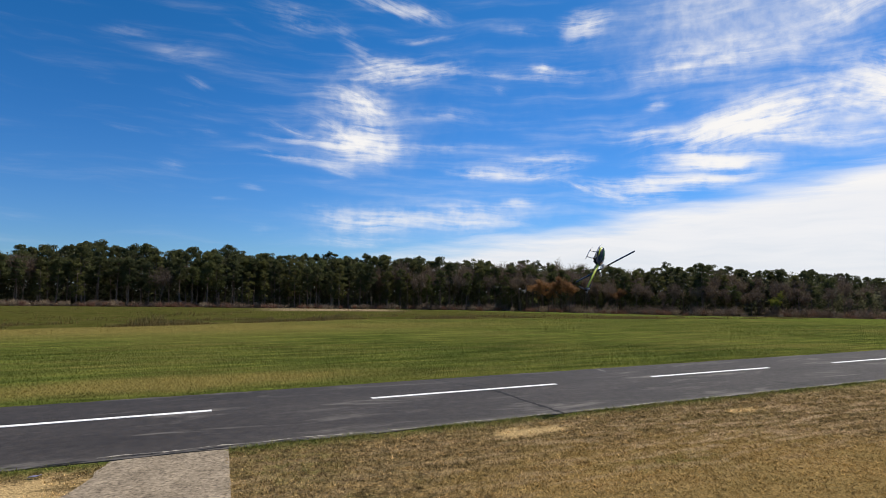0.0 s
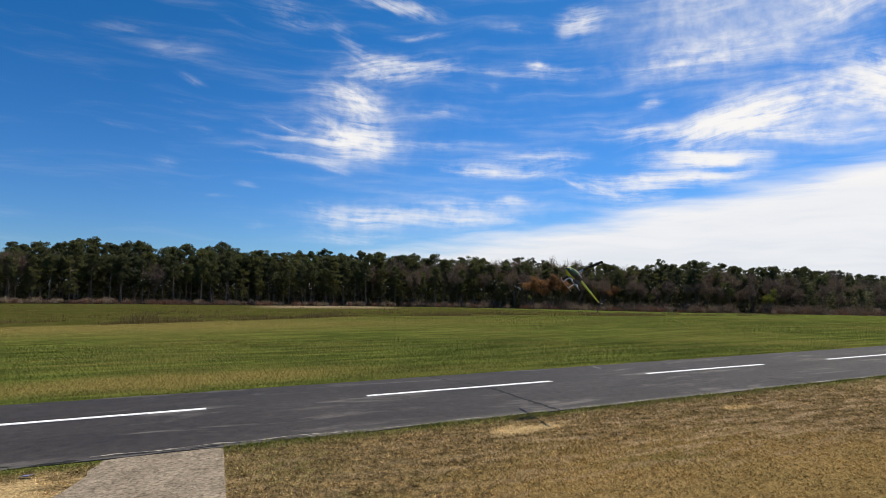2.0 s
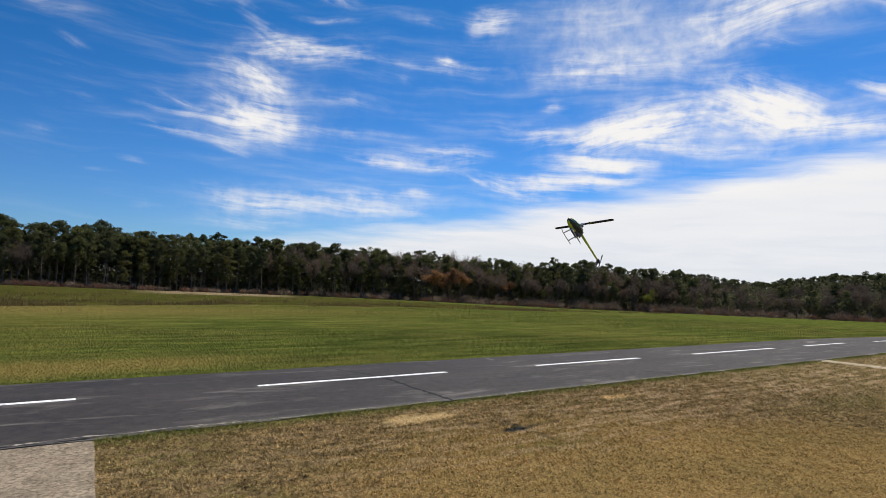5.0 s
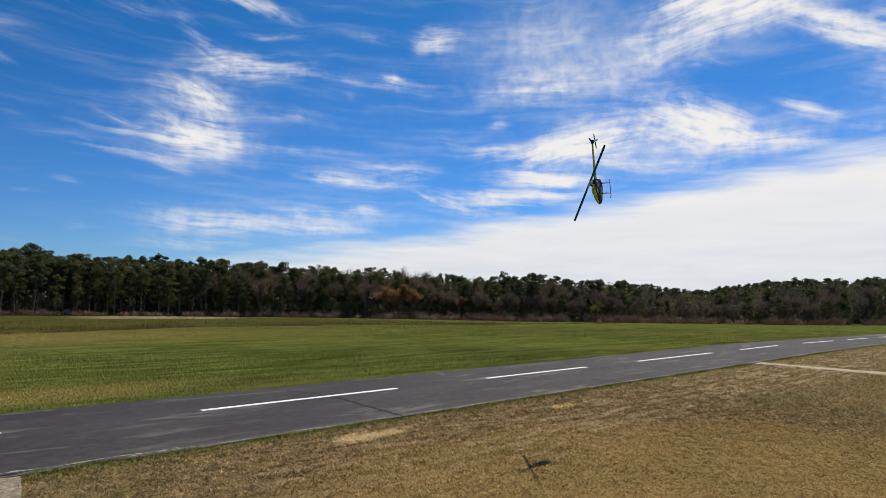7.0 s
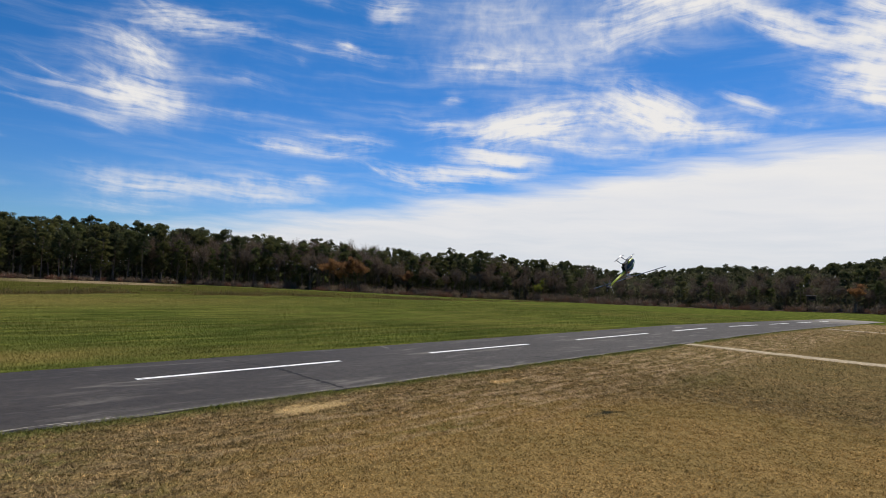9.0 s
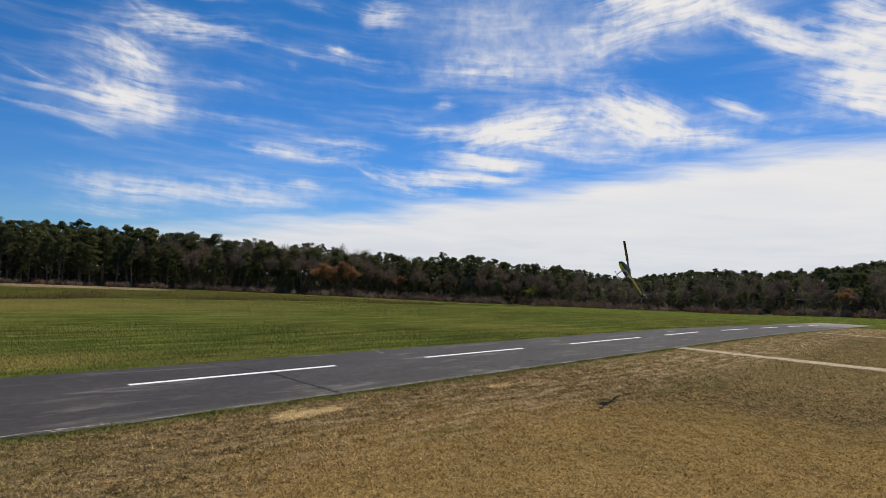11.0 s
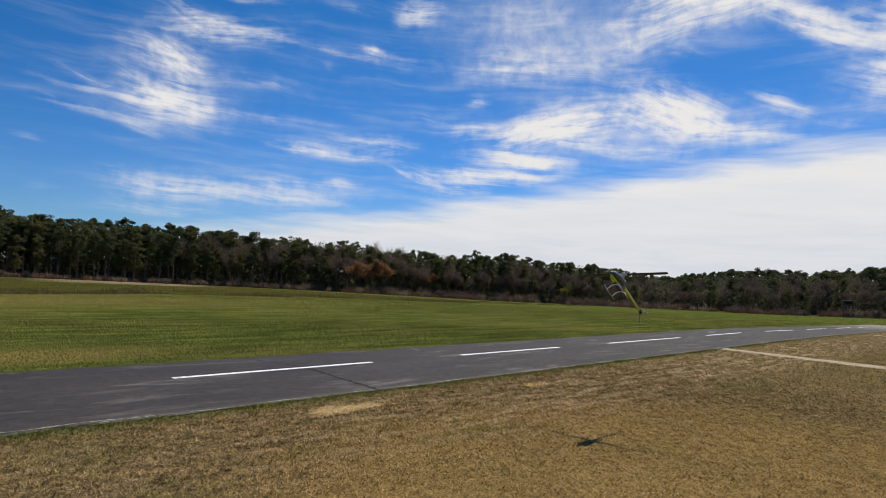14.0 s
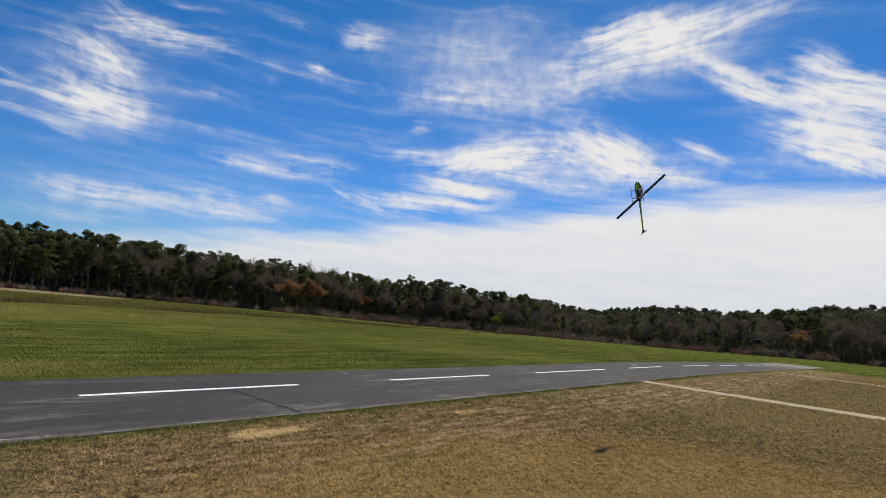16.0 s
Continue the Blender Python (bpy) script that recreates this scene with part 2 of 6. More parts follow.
def bump(t, b, height, strength, distance):
    n = node(t, "ShaderNodeBump", {"Height": height, "Strength": strength, "Distance": distance})
    t.links.new(n.outputs[0], b.inputs["Normal"])


def plain(name, color, rough=0.5, metallic=0.0, vary=0.12, scale=30.0, specular=0.4):
    """A painted or bare surface with slight unevenness."""
    m, t, b = material(name, rough, metallic, specular)
    pos = node(t, "ShaderNodeTexCoord").outputs["Object"]
    n = noise_node(t, pos, scale, 5)
    c = ramp(t, n, ((0.3, tuple(v * (1 - vary) for v in color)), (0.7, tuple(min(1, v * (1 + vary)) for v in color))))
    t.links.new(c, b.inputs["Base Color"])
    t.links.new(ramp(t, n, ((0.2, max(0.02, rough - 0.08)), (0.8, min(1, rough + 0.08)))), b.inputs["Roughness"])
    return m


def runway_coords(t):
    """World position turned into the runway's frame: X along it, Y across."""
    pos = node(t, "ShaderNodeNewGeometry").outputs["Position"]
    m = node(t, "ShaderNodeMapping", {"Vector": pos, "Location": (RUN_O.x, RUN_O.y, 0), "Rotation": (0, 0, RUN)}, vector_type="TEXTURE").outputs[0]
    return pos, m


def turf_colors(t, pos, rw):
    """Colour of the turf by place: dormant straw on the near side, green beyond the runway, rough meadow past the mown edge."""
    sep = node(t, "ShaderNodeSeparateXYZ", {0: rw})
    s, w = sep.outputs[0], sep.outputs[1]
    big = noise_node(t, pos, 0.16, 4, 0.6)
    mid = noise_node(t, pos, 0.9, 5, 0.6)
    fine = noise_node(t, pos, 9.0, 4, 0.65)
    streak_v = node(t, "ShaderNodeMapping", {"Vector": rw, "Scale": (0.12, 1.0, 1)}).outputs[0]
    streak = noise_node(t, streak_v, 1.3, 5, 0.6)
    # near side
    straw = ramp(t, fine, ((0.25, (0.335, 0.223, 0.083)), (0.75, (0.505, 0.345, 0.140))))
    tuft = noise_node(t, node(t, "ShaderNodeMapping", {"Vector": rw, "Scale": (1.0, 1.9, 1)}).outputs[0], 20.0, 4, 0.7)
    tuft = ramp(t, tuft, ((0.40, (0.36, 0.36, 0.34)), (0.50, (1.0, 1.0, 1.0)), (0.61, (1.55, 1.5, 1.45))))
    brown = ramp(t, fine, ((0.25, (0.185, 0.133, 0.064)), (0.75, (0.43, 0.312, 0.150))))
    clump = ramp(t, noise_node(t, pos, 4.5, 5, 0.7), ((0.38, (0.68, 0.70, 0.66)), (0.50, (1.0, 0.99, 0.97)), (0.62, (1.28, 1.25, 1.2))))
    brown = mix_sockets_blend(t, mix_sockets_blend(t, brown, clump), tuft)
    fleck = ramp(t, noise_node(t, pos, 13.0, 3, 0.6), ((0.25, (0.35, 0.33, 0.30)), (0.33, (1.0, 1.0, 1.0))))
    soft = ramp(t, noise_node(t, node(t, "ShaderNodeMapping", {"Vector": rw, "Scale": (1.0, 1.9, 1)}).outputs[0], 24.0, 4, 0.7), ((0.38, (0.66, 0.66, 0.64)), (0.50, (1.0, 1.0, 1.0)), (0.62, (1.3, 1.28, 1.24))))
    straw = mix_sockets_blend(t, mix_sockets_blend(t, straw, fleck), soft)
    gold = node(t, "ShaderNodeMapping", {"Vector": rw, "Location": (7.6, -7.2, 0), "Scale": (5.4, 4.9, 20)}, vector_type="TEXTURE").outputs[0]
    gold = node(t, "ShaderNodeTexGradient", {"Vector": gold}, gradient_type="SPHERICAL").outputs["Fac"]
    gold = math_node(t, "ADD", gold, math_node(t, "MULTIPLY", math_node(t, "SUBTRACT", mid, 0.5), 0.55))
    near = mix(t, ramp(t, math_node(t, "ADD", gold, math_node(t, "MULTIPLY", math_node(t, "SUBTRACT", fine, 0.5), 0.35)), ((0.14, 0.0), (0.34, 1.0))), (0, 0, 0), (0, 0, 0))
    t.links.new(brown, near.node.inputs[6])
    t.links.new(straw, near.node.inputs[7])
    sg = node(t, "ShaderNodeClamp", {0: math_node(t, "MULTIPLY", math_node(t, "ADD", s, -9.0), 0.12)}).outputs[0]
    green_fac = math_node(t, "MULTIPLY", ramp(t, math_node(t, "ADD", math_node(t, "MULTIPLY", mid, 0.8), math_node(t, "MULTIPLY", big, 0.5)), ((0.60, 0.0), (0.82, 1.0))), 0.38)
    near = mix(t, math_node(t, "MAXIMUM", green_fac, math_node(t, "MULTIPLY", sg, math_node(t, "ADD", math_node(t, "MULTIPLY", mid, 1.7), -0.56, True))), near, (0.165, 0.15, 0.055))
    # green tufts that come through beside the walkway and here and there
    fresh = None
    for gs, gw, gl, gd in ((4.0, -2.95, 0.7, 1.0), (4.3, -4.6, 0.6, 0.9), (7.4, -4.3, 0.9, 0.35), (13.6, -4.9, 1.6, 0.5)):
        g = node(t, "ShaderNodeMapping", {"Vector": rw, "Location": (gs, gw, 0), "Scale": (gl, gd, 9)}, vector_type="TEXTURE").outputs[0]
        g = node(t, "ShaderNodeTexGradient", {"Vector": g}, gradient_type="SPHERICAL").outputs["Fac"]
        fresh = g if fresh is None else math_node(t, "MAXIMUM", fresh, g)
    fresh = math_node(t, "MULTIPLY", ramp(t, fine, ((0.45, 0.0), (0.58, 1.0))), math_node(t, "MULTIPLY", fresh, 1.6, True))
    near = mix(t, math_node(t, "MULTIPLY", fresh, 0.45), near, (0.13, 0.165, 0.035))
    # greener fringe beside the asphalt
    fringe = ramp(t, math_node(t, "ADD", math_node(t, "ADD", w, 2.62), math_node(t, "MULTIPLY", math_node(t, "SUBTRACT", fine, 0.5), 0.8)), ((0.2, 0.0), (0.6, 1.0)))
    near = mix(t, math_node(t, "MULTIPLY", fringe, 0.95), near, (0.125, 0.175, 0.03))
    # bare, sandy places
    bare_n = ramp(t, noise_node(t, node(t, "ShaderNodeMapping", {"Vector": rw, "Scale": (1.3, 6.5, 1)}).outputs[0], 1.0, 6, 0.7, 0.3), ((0.49, 0.0), (0.58, 1.0)))
    band = ramp(t, math_node(t, "MULTIPLY", math_node(t, "ABSOLUTE", math_node(t, "ADD", w, 3.5)), 0.5), ((0.3, 1.0), (0.8, 0.0)))
    band = math_node(t, "MULTIPLY", band, ramp(t, math_node(t, "MULTIPLY", s, 0.05), ((0.25, 0.35), (0.45, 1.0))))
    near = mix(t, math_node(t, "MULTIPLY", math_node(t, "MULTIPLY", bare_n, band), 0.85), near, (0.60, 0.44, 0.26))
    spots = None
    for bs, bw, bl, bd in ((6.9, -2.72, 0.95, 0.32), (1.7, -2.8, 0.95, 0.65), (10.4, -2.95, 0.7, 0.22)):
        g = node(t, "ShaderNodeMapping", {"Vector": rw, "Location": (bs, bw, 0), "Scale": (bl, bd, 9)}, vector_type="TEXTURE").outputs[0]
        g = node(t, "ShaderNodeTexGradient", {"Vector": g}, gradient_type="SPHERICAL").outputs["Fac"]
        spots = g if spots is None else math_node(t, "MAXIMUM", spots, g)
    torn = noise_node(t, node(t, "ShaderNodeMapping", {"Vector": rw, "Scale": (2.2, 7.0, 1)}).outputs[0], 1.0, 6, 0.7)
    spots = math_node(t, "MULTIPLY", math_node(t, "ADD", math_node(t, "MULTIPLY", spots, 1.15), math_node(t, "MULTIPLY", math_node(t, "SUBTRACT", torn, 0.64), 3.0)), 2.4, True)
    near = mix(t, spots, near, (0.72, 0.52, 0.25))
    # far side
    lawn = ramp(t, fine, ((0.25, (0.097, 0.124, 0.027)), (0.75, (0.166, 0.196, 0.045))))
    mown = noise_node(t, node(t, "ShaderNodeMapping", {"Vector": rw, "Rotation": (0, 0, radians(9)), "Scale": (0.35, 2.6, 1)}).outputs[0], 1.0, 6, 0.65, 0.4)
    lawn = mix_sockets_blend(t, lawn, ramp(t, mown, ((0.36, (0.60, 0.66, 0.60)), (0.50, (1.0, 1.02, 1.0)), (0.57, (1.4, 1.32, 1.25)), (0.66, (2.0, 1.8, 1.65)))))
    dry = ramp(t, fine, ((0.25, (0.225, 0.187, 0.05)), (0.75, (0.36, 0.29, 0.10))))
    dry_fac = ramp(t, math_node(t, "ADD", math_node(t, "MULTIPLY", streak, 0.6), math_node(t, "MULTIPLY", big, 0.4)), ((0.46, 0.0), (0.62, 0.9)))
    patch = node(t, "ShaderNodeMapping", {"Vector": rw, "Location": (3.2, 2.9, 0), "Scale": (5.0, 1.3, 9)}, vector_type="TEXTURE").outputs[0]
    patch = node(t, "ShaderNodeTexGradient", {"Vector": patch}, gradient_type="SPHERICAL").outputs["Fac"]
    patch = math_node(t, "MULTIPLY", math_node(t, "ADD", patch, math_node(t, "MULTIPLY", math_node(t, "SUBTRACT", mid, 0.5), 0.6)), 1.7, True)
    rim = ramp(t, math_node(t, "MULTIPLY", math_node(t, "ABSOLUTE", math_node(t, "SUBTRACT", math_node(t, "ADD", w, math_node(t, "MULTIPLY", mid, 3.0)), 20.5)), 0.15), ((0.15, 0.9), (1.0, 0.0)))
    left = ramp(t, math_node(t, "MULTIPLY", math_node(t, "SUBTRACT", 40.0, s), 0.02), ((0.2, 0.0), (0.7, 1.0)))
    dry_fac = math_node(t, "MAXIMUM", math_node(t, "MAXIMUM", math_node(t, "MULTIPLY", dry_fac, 0.55), patch), math_node(t, "MULTIPLY", rim, left))
    far = mix(t, dry_fac, (0, 0, 0), (0, 0, 0))
    t.links.new(lawn, far.node.inputs[6])
    t.links.new(dry, far.node.inputs[7])
    # rough meadow
    rough_c = ramp(t, math_node(t, "ADD", math_node(t, "MULTIPLY", streak, 0.5), math_node(t, "MULTIPLY", mid, 0.5)),
                   ((0.32, (0.055, 0.062, 0.016)), (0.5, (0.10, 0.105, 0.024)), (0.68, (0.19, 0.155, 0.06))))
    place = node(t, "ShaderNodeSeparateXYZ", {0: pos})
    around = math_node(t, "ADD", math_node(t, "MULTIPLY", math_node(t, "ARCTAN2", place.outputs[0], place.outputs[1]), 57.2958 / 180), 0.5)
    out = math_node(t, "SQRT", math_node(t, "ADD", math_node(t, "MULTIPLY", place.outputs[0], place.outputs[0]), math_node(t, "MULTIPLY", place.outputs[1], place.outputs[1])))
    edge = math_node(t, "MULTIPLY", ramp(t, around, [((a + 90) / 180, q / 200) for a, q in zip(MOWN_AZ, MOWN_R)]), 200.0)
    mow = math_node(t, "SUBTRACT", out, edge)
    # a strip of dry thatch along the mown edge, and bare sand before the woods
    thatch = ramp(t, math_node(t, "ADD", math_node(t, "MULTIPLY", mow, 0.12), 1.0), ((0.55, 0.0), (0.85, 0.45), (0.97, 0.8), (1.0, 0.9)))
    far = mix_sockets(t, math_node(t, "MULTIPLY", math_node(t, "MULTIPLY", thatch, left), 0.75), far, dry)
    sand = math_node(t, "SUBTRACT", math_node(t, "MULTIPLY", out, 0.01), 0.72)
    sand = math_node(t, "MULTIPLY", ramp(t, sand, ((0.0, 0.0), (0.1, 1.0))), ramp(t, around, ((0.385, 0.0), (0.405, 1.0), (0.45, 1.0), (0.47, 0.0))))
    sand = math_node(t, "MULTIPLY", sand, ramp(t, streak, ((0.36, 0.0), (0.52, 1.0))))
    rough_c = mix(t, sand, rough_c, (0.42, 0.32, 0.20))
    far = mix(t, ramp(t, math_node(t, "MULTIPLY", mow, 0.8), ((0.0, 0.0), (1.0, 1.0))), far, (0, 0, 0))
    t.links.new(rough_c, far.node.inputs[7])
    side = ramp(t, math_node(t, "ADD", w, 0.5), ((0.4, 0.0), (0.6, 1.0)))
    over = ramp(t, math_node(t, "MULTIPLY", math_node(t, "SUBTRACT", s, 47.0), 0.3), ((0.0, 0.0), (1.0, 1.0)))
    col = mix(t, side, near, (0, 0, 0))
    t.links.new(far, col.node.inputs[7])
    return mix_sockets(t, over, col, lawn), fine, mid


def mix_sockets(t, fac, a, b):
    c = mix(t, fac, a, (0, 0, 0))
    t.links.new(b, c.node.inputs[7])
    return c


def mat_ground():
    m, t, b = material("turf", 1.0, 0, 0.0)
    pos, rw = runway_coords(t)
    col, fine, mid = turf_colors(t, pos, rw)
    grain = noise_node(t, pos, 38.0, 3, 0.7)
    dark = ramp(t, grain, ((0.34, (0.25, 0.25, 0.25)), (0.62, (0.78, 0.78, 0.78))))
    t.links.new(mix_sockets_blend(t, col, dark), b.inputs["Base Color"])
    bump(t, b, math_node(t, "ADD", grain, fine), 0.9, 0.03)
    return m


def let_through(t, b, color, share):
    """Thin leaves pass some of the light that falls on their far side."""
    thin = node(t, "ShaderNodeBsdfTranslucent", {"Color": color})
    both = node(t, "ShaderNodeMixShader", {0: share, 1: b.outputs[0], 2: thin.outputs[0]})
    t.links.new(both.outputs[0], t.nodes["Material Output"].inputs[0])


def mat_blades(name, tones):
    m, t, b = material(name, 0.85, 0, 0.08)
    pos, rw = runway_coords(t)
    col, fine, mid = turf_colors(t, pos, rw)
    rnd = node(t, "ShaderNodeNewGeometry").outputs["Random Per Island"]
    tone = ramp(t, rnd, list(zip((0.0, 0.4, 1.0), tones)))
    c = mix_sockets_blend(t, col, tone)
    t.links.new(c, b.inputs["Base Color"])
    let_through(t, b, c, 0.14)
    return m


def mat_asphalt():
    m, t, b = material("asphalt", 0.74, 0, 0.20)
    pos, rw = runway_coords(t)
    fine = noise_node(t, pos, 120.0, 3, 0.7)
    along = node(t, "ShaderNodeMapping", {"Vector": rw, "Scale": (0.22, 1.0, 1)}).outputs[0]
    worn = noise_node(t, along, 1.4, 6, 0.6, 0.3)
    scuff = ramp(t, noise_node(t, along, 2.2, 9, 0.72, 0.6), ((0.55, 0.0), (0.68, 1.0)))
    base = ramp(t, worn, ((0.3, (0.025, 0.0218, 0.0195)), (0.7, (0.046, 0.0402, 0.036))))
    spec = ramp(t, fine, ((0.3, (0.7, 0.7, 0.7)), (0.7, (1.35, 1.35, 1.35))))
    base = mix_sockets_blend(t, base, spec)
    base = mix_sockets_blend(t, base, ramp(t, noise_node(t, rw, 7.0, 6, 0.7), ((0.34, (0.68, 0.68, 0.68)), (0.66, (1.32, 1.3, 1.27)))))
    base = mix(t, math_node(t, "MULTIPLY", scuff, 0.7), base, (0.17, 0.155, 0.135))
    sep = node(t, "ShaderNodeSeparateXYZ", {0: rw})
    # the asphalt blends unevenly to a paler grey-tan past s = 40
    pale_end = ramp(t, math_node(t, "ADD", math_node(t, "MULTIPLY", math_node(t, "SUBTRACT", sep.outputs[0], 40.0), 0.055), math_node(t, "MULTIPLY", math_node(t, "SUBTRACT", worn, 0.5), 0.8)), ((0.1, 0.0), (0.9, 0.8)))
    base = mix(t, pale_end, base, (0.26, 0.235, 0.20))
    lip = ramp(t, math_node(t, "ADD", math_node(t, "MULTIPLY", math_node(t, "SUBTRACT", -1.85, sep.outputs[1]), 3.0), math_node(t, "MULTIPLY", worn, 0.5)), ((0.45, 0.0), (0.95, 1.0)))
    base = mix(t, math_node(t, "MULTIPLY", lip, 0.5), base, (0.17, 0.155, 0.14))
    t.links.new(base, b.inputs["Base Color"])
    bump(t, b, math_node(t, "ADD", fine, worn), 0.5, 0.006)
    return m


def mat_paint():
    m, t, b = material("line_paint", 0.7, 0, 0.3)
    pos, rw = runway_coords(t)
    worn = noise_node(t, pos, 14.0, 6, 0.7)
    t.links.new(ramp(t, worn, ((0.34, (0.30, 0.30, 0.29)), (0.46, (0.78, 0.78, 0.76)))), b.inputs["Base Color"])
    bump(t, b, noise_node(t, pos, 120.0, 3, 0.7), 0.3, 0.004)
    return m


def mat_concrete(name, lo, hi):
    m, t, b = material(name, 0.9, 0, 0.2)
    pos, rw = runway_coords(t)
    fine = noise_node(t, pos, 26.0, 7, 0.78)
    stain = noise_node(t, pos, 4.0, 8, 0.7)
    c = ramp(t, stain, ((0.3, lo), (0.7, hi)))
    c = mix_sockets_blend(t, c, ramp(t, fine, ((0.38, (0.40, 0.38, 0.36)), (0.50, (0.95, 0.94, 0.92)), (0.62, (1.4, 1.38, 1.34)))))
    t.links.new(c, b.inputs["Base Color"])
    bump(t, b, math_node(t, "ADD", fine, stain), 0.5, 0.008)
    return m


def mat_foliage(name, lo, hi, tint=0.25, share=0.42):
    """Leaves or twigs: a range of colour, varied leaf by leaf and tree by tree."""
    m, t, b = material(name, 0.75, 0, 0.15)
    rnd = node(t, "ShaderNodeNewGeometry").outputs["Random Per Island"]
    c = ramp(t, rnd, ((0.0, lo), (1.0, hi)))
    ob = node(t, "ShaderNodeObjectInfo").outputs["Random"]
    c = mix_sockets_blend(t, c, ramp(t, ob, ((0.0, (1 - tint, 1 - tint, 1 - tint)), (0.5, (1 + tint * 0.3, 1, 1 - tint * 0.4)), (1.0, (1 + tint, 1 + tint * 0.8, 1)))))
    t.links.new(c, b.inputs["Base Color"])
    let_through(t, b, c, share)
    return m


M_GROUND, M_ASPHALT, M_PAINT = mat_ground(), mat_asphalt(), mat_paint()
M_STRAW = mat_blades("dormant_blade", ((0.26, 0.25, 0.22), (0.95, 0.95, 0.9), (1.7, 1.65, 1.5)))
M_LAWN = mat_blades("lawn_blade", ((0.55, 0.58, 0.5), (0.95, 0.97, 0.9), (1.5, 1.45, 1.3)))
M_CONCRETE = mat_concrete("weathered_concrete", (0.165, 0.135, 0.096), (0.295, 0.245, 0.18))
M_PATH = mat_concrete("pale_path", (0.30, 0.245, 0.165), (0.46, 0.385, 0.27))
M_PINE = mat_foliage("pine_needles", (0.048, 0.062, 0.032), (0.125, 0.142, 0.062), share=0.56)
M_PINE_Y = mat_foliage("pine_needles_light", (0.058, 0.066, 0.030), (0.145, 0.152, 0.060), share=0.56)
M_TWIG = mat_foliage("bare_twigs", (0.10, 0.079, 0.064), (0.215, 0.168, 0.135), share=0.28)
M_OAK = mat_foliage("dry_oak_leaves", (0.15, 0.085, 0.042), (0.36, 0.20, 0.10))
M_BUD = mat_foliage("spring_leaves", (0.09, 0.105, 0.02), (0.20, 0.21, 0.045))
M_SHRUB = mat_foliage("shrub_twigs", (0.085, 0.066, 0.055), (0.22, 0.17, 0.14), share=0.25)
M_RUSSET = mat_foliage("russet_twigs", (0.13, 0.07, 0.05), (0.30, 0.17, 0.12), share=0.3)
M_PALE = mat_foliage("pale_dead_stems", (0.17, 0.14, 0.105), (0.36, 0.30, 0.23), share=0.3)
M_BARK = plain("pine_bark", (0.15, 0.118, 0.092), 0.95, vary=0.4, scale=3.0, specular=0.1)
M_TALL = mat_foliage("tall_dry_grass", (0.07, 0.062, 0.024), (0.26, 0.20, 0.085))
M_LITTER = plain("leaf_litter", (0.055, 0.040, 0.026), 0.95, vary=0.4, scale=0.6, specular=0.05)
M_WOODS = mat_foliage("deep_woods", (0.060, 0.066, 0.044), (0.135, 0.138, 0.092), share=0.55)

# ---- mesh helpers ----


def mesh_object(name, verts, faces, mat, parent=None, smooth=False):
    me = bpy.data.meshes.new(name)
    me.from_pydata(verts, [], faces)
    if smooth:
        me.polygons.foreach_set("use_smooth", [True] * len(me.polygons))
    me.materials.append(mat)
    me.update()
    ob = new(name, me)
    if parent:
        ob.parent = parent
    return ob


def tri_object(name, tris, mat, parent=None):
    """tris: array (n, 3, 3) of loose triangles."""
    n = len(tris)
    me = bpy.data.meshes.new(name)
    me.vertices.add(n * 3)
    me.vertices.foreach_set("co", np.asarray(tris, dtype=np.float32).ravel())
    me.loops.add(n * 3)
    me.loops.foreach_set("vertex_index", np.arange(n * 3, dtype=np.int32))
    me.polygons.add(n)
    me.polygons.foreach_set("loop_start", np.arange(0, n * 3, 3, dtype=np.int32))
    me.materials.append(mat)
    me.update(calc_edges=True)
    ob = new(name, me)
    if parent:
        ob.parent = parent
    return ob


def part(name, bm, mat, parent, label=""):
    me = bpy.data.meshes.new(name)
    bmesh.ops.recalc_face_normals(bm, faces=bm.faces)
    bm.to_mesh(me)
    bm.free()
    me.materials.append(mat)
    ob = new(name, me)
    ob.parent = parent
    return tagged(ob, label)


def box(bm, x0, x1, y0, y1, z0, z1, bevel=0.0):
    made = bmesh.ops.create_cube(bm, size=1.0, matrix=Matrix.Translation(((x0 + x1) / 2, (y0 + y1) / 2, (z0 + z1) / 2)) @ Matrix.Diagonal((x1 - x0, y1 - y0, z1 - z0, 1)))
    if bevel:
        vs = set(made["verts"])
        bmesh.ops.bevel(bm, geom=[e for e in bm.edges if e.verts[0] in vs and e.verts[1] in vs], offset=bevel, segments=2, affect="EDGES")
    return bm


def smooth_by(ob):
    ob.data.polygons.foreach_set("use_smooth", [True] * len(ob.data.polygons))
    return ob


# ---- ground ----


def build_ground():
    radii = [0.0] + list(np.linspace(3, 26, 9)) + list(np.linspace(30, 240, 50)) + [280, 340, 450, 700, 1200, 2400, 4200]
    n = 180
    verts, faces = [(0, 0, 0)], []
    for r in radii[1:]:
        for k in range(n):
            a = 2 * math.pi * k / n
            x, y = r * math.sin(a), r * math.cos(a)
            verts.append((x, y, ground_z(x, y)))
    for k in range(n):
        faces.append((0, 1 + (k + 1) % n, 1 + k))
    for i in range(len(radii) - 2):
        for k in range(n):
            a, b = 1 + i * n + k, 1 + i * n + (k + 1) % n
            faces.append((a, b, b + n, a + n))
    ob = mesh_object("ground", verts, faces, M_GROUND, smooth=True)
    return tagged(ob, "dormant straw-brown and green mown turf with rough meadow", "ground", kind="structure")


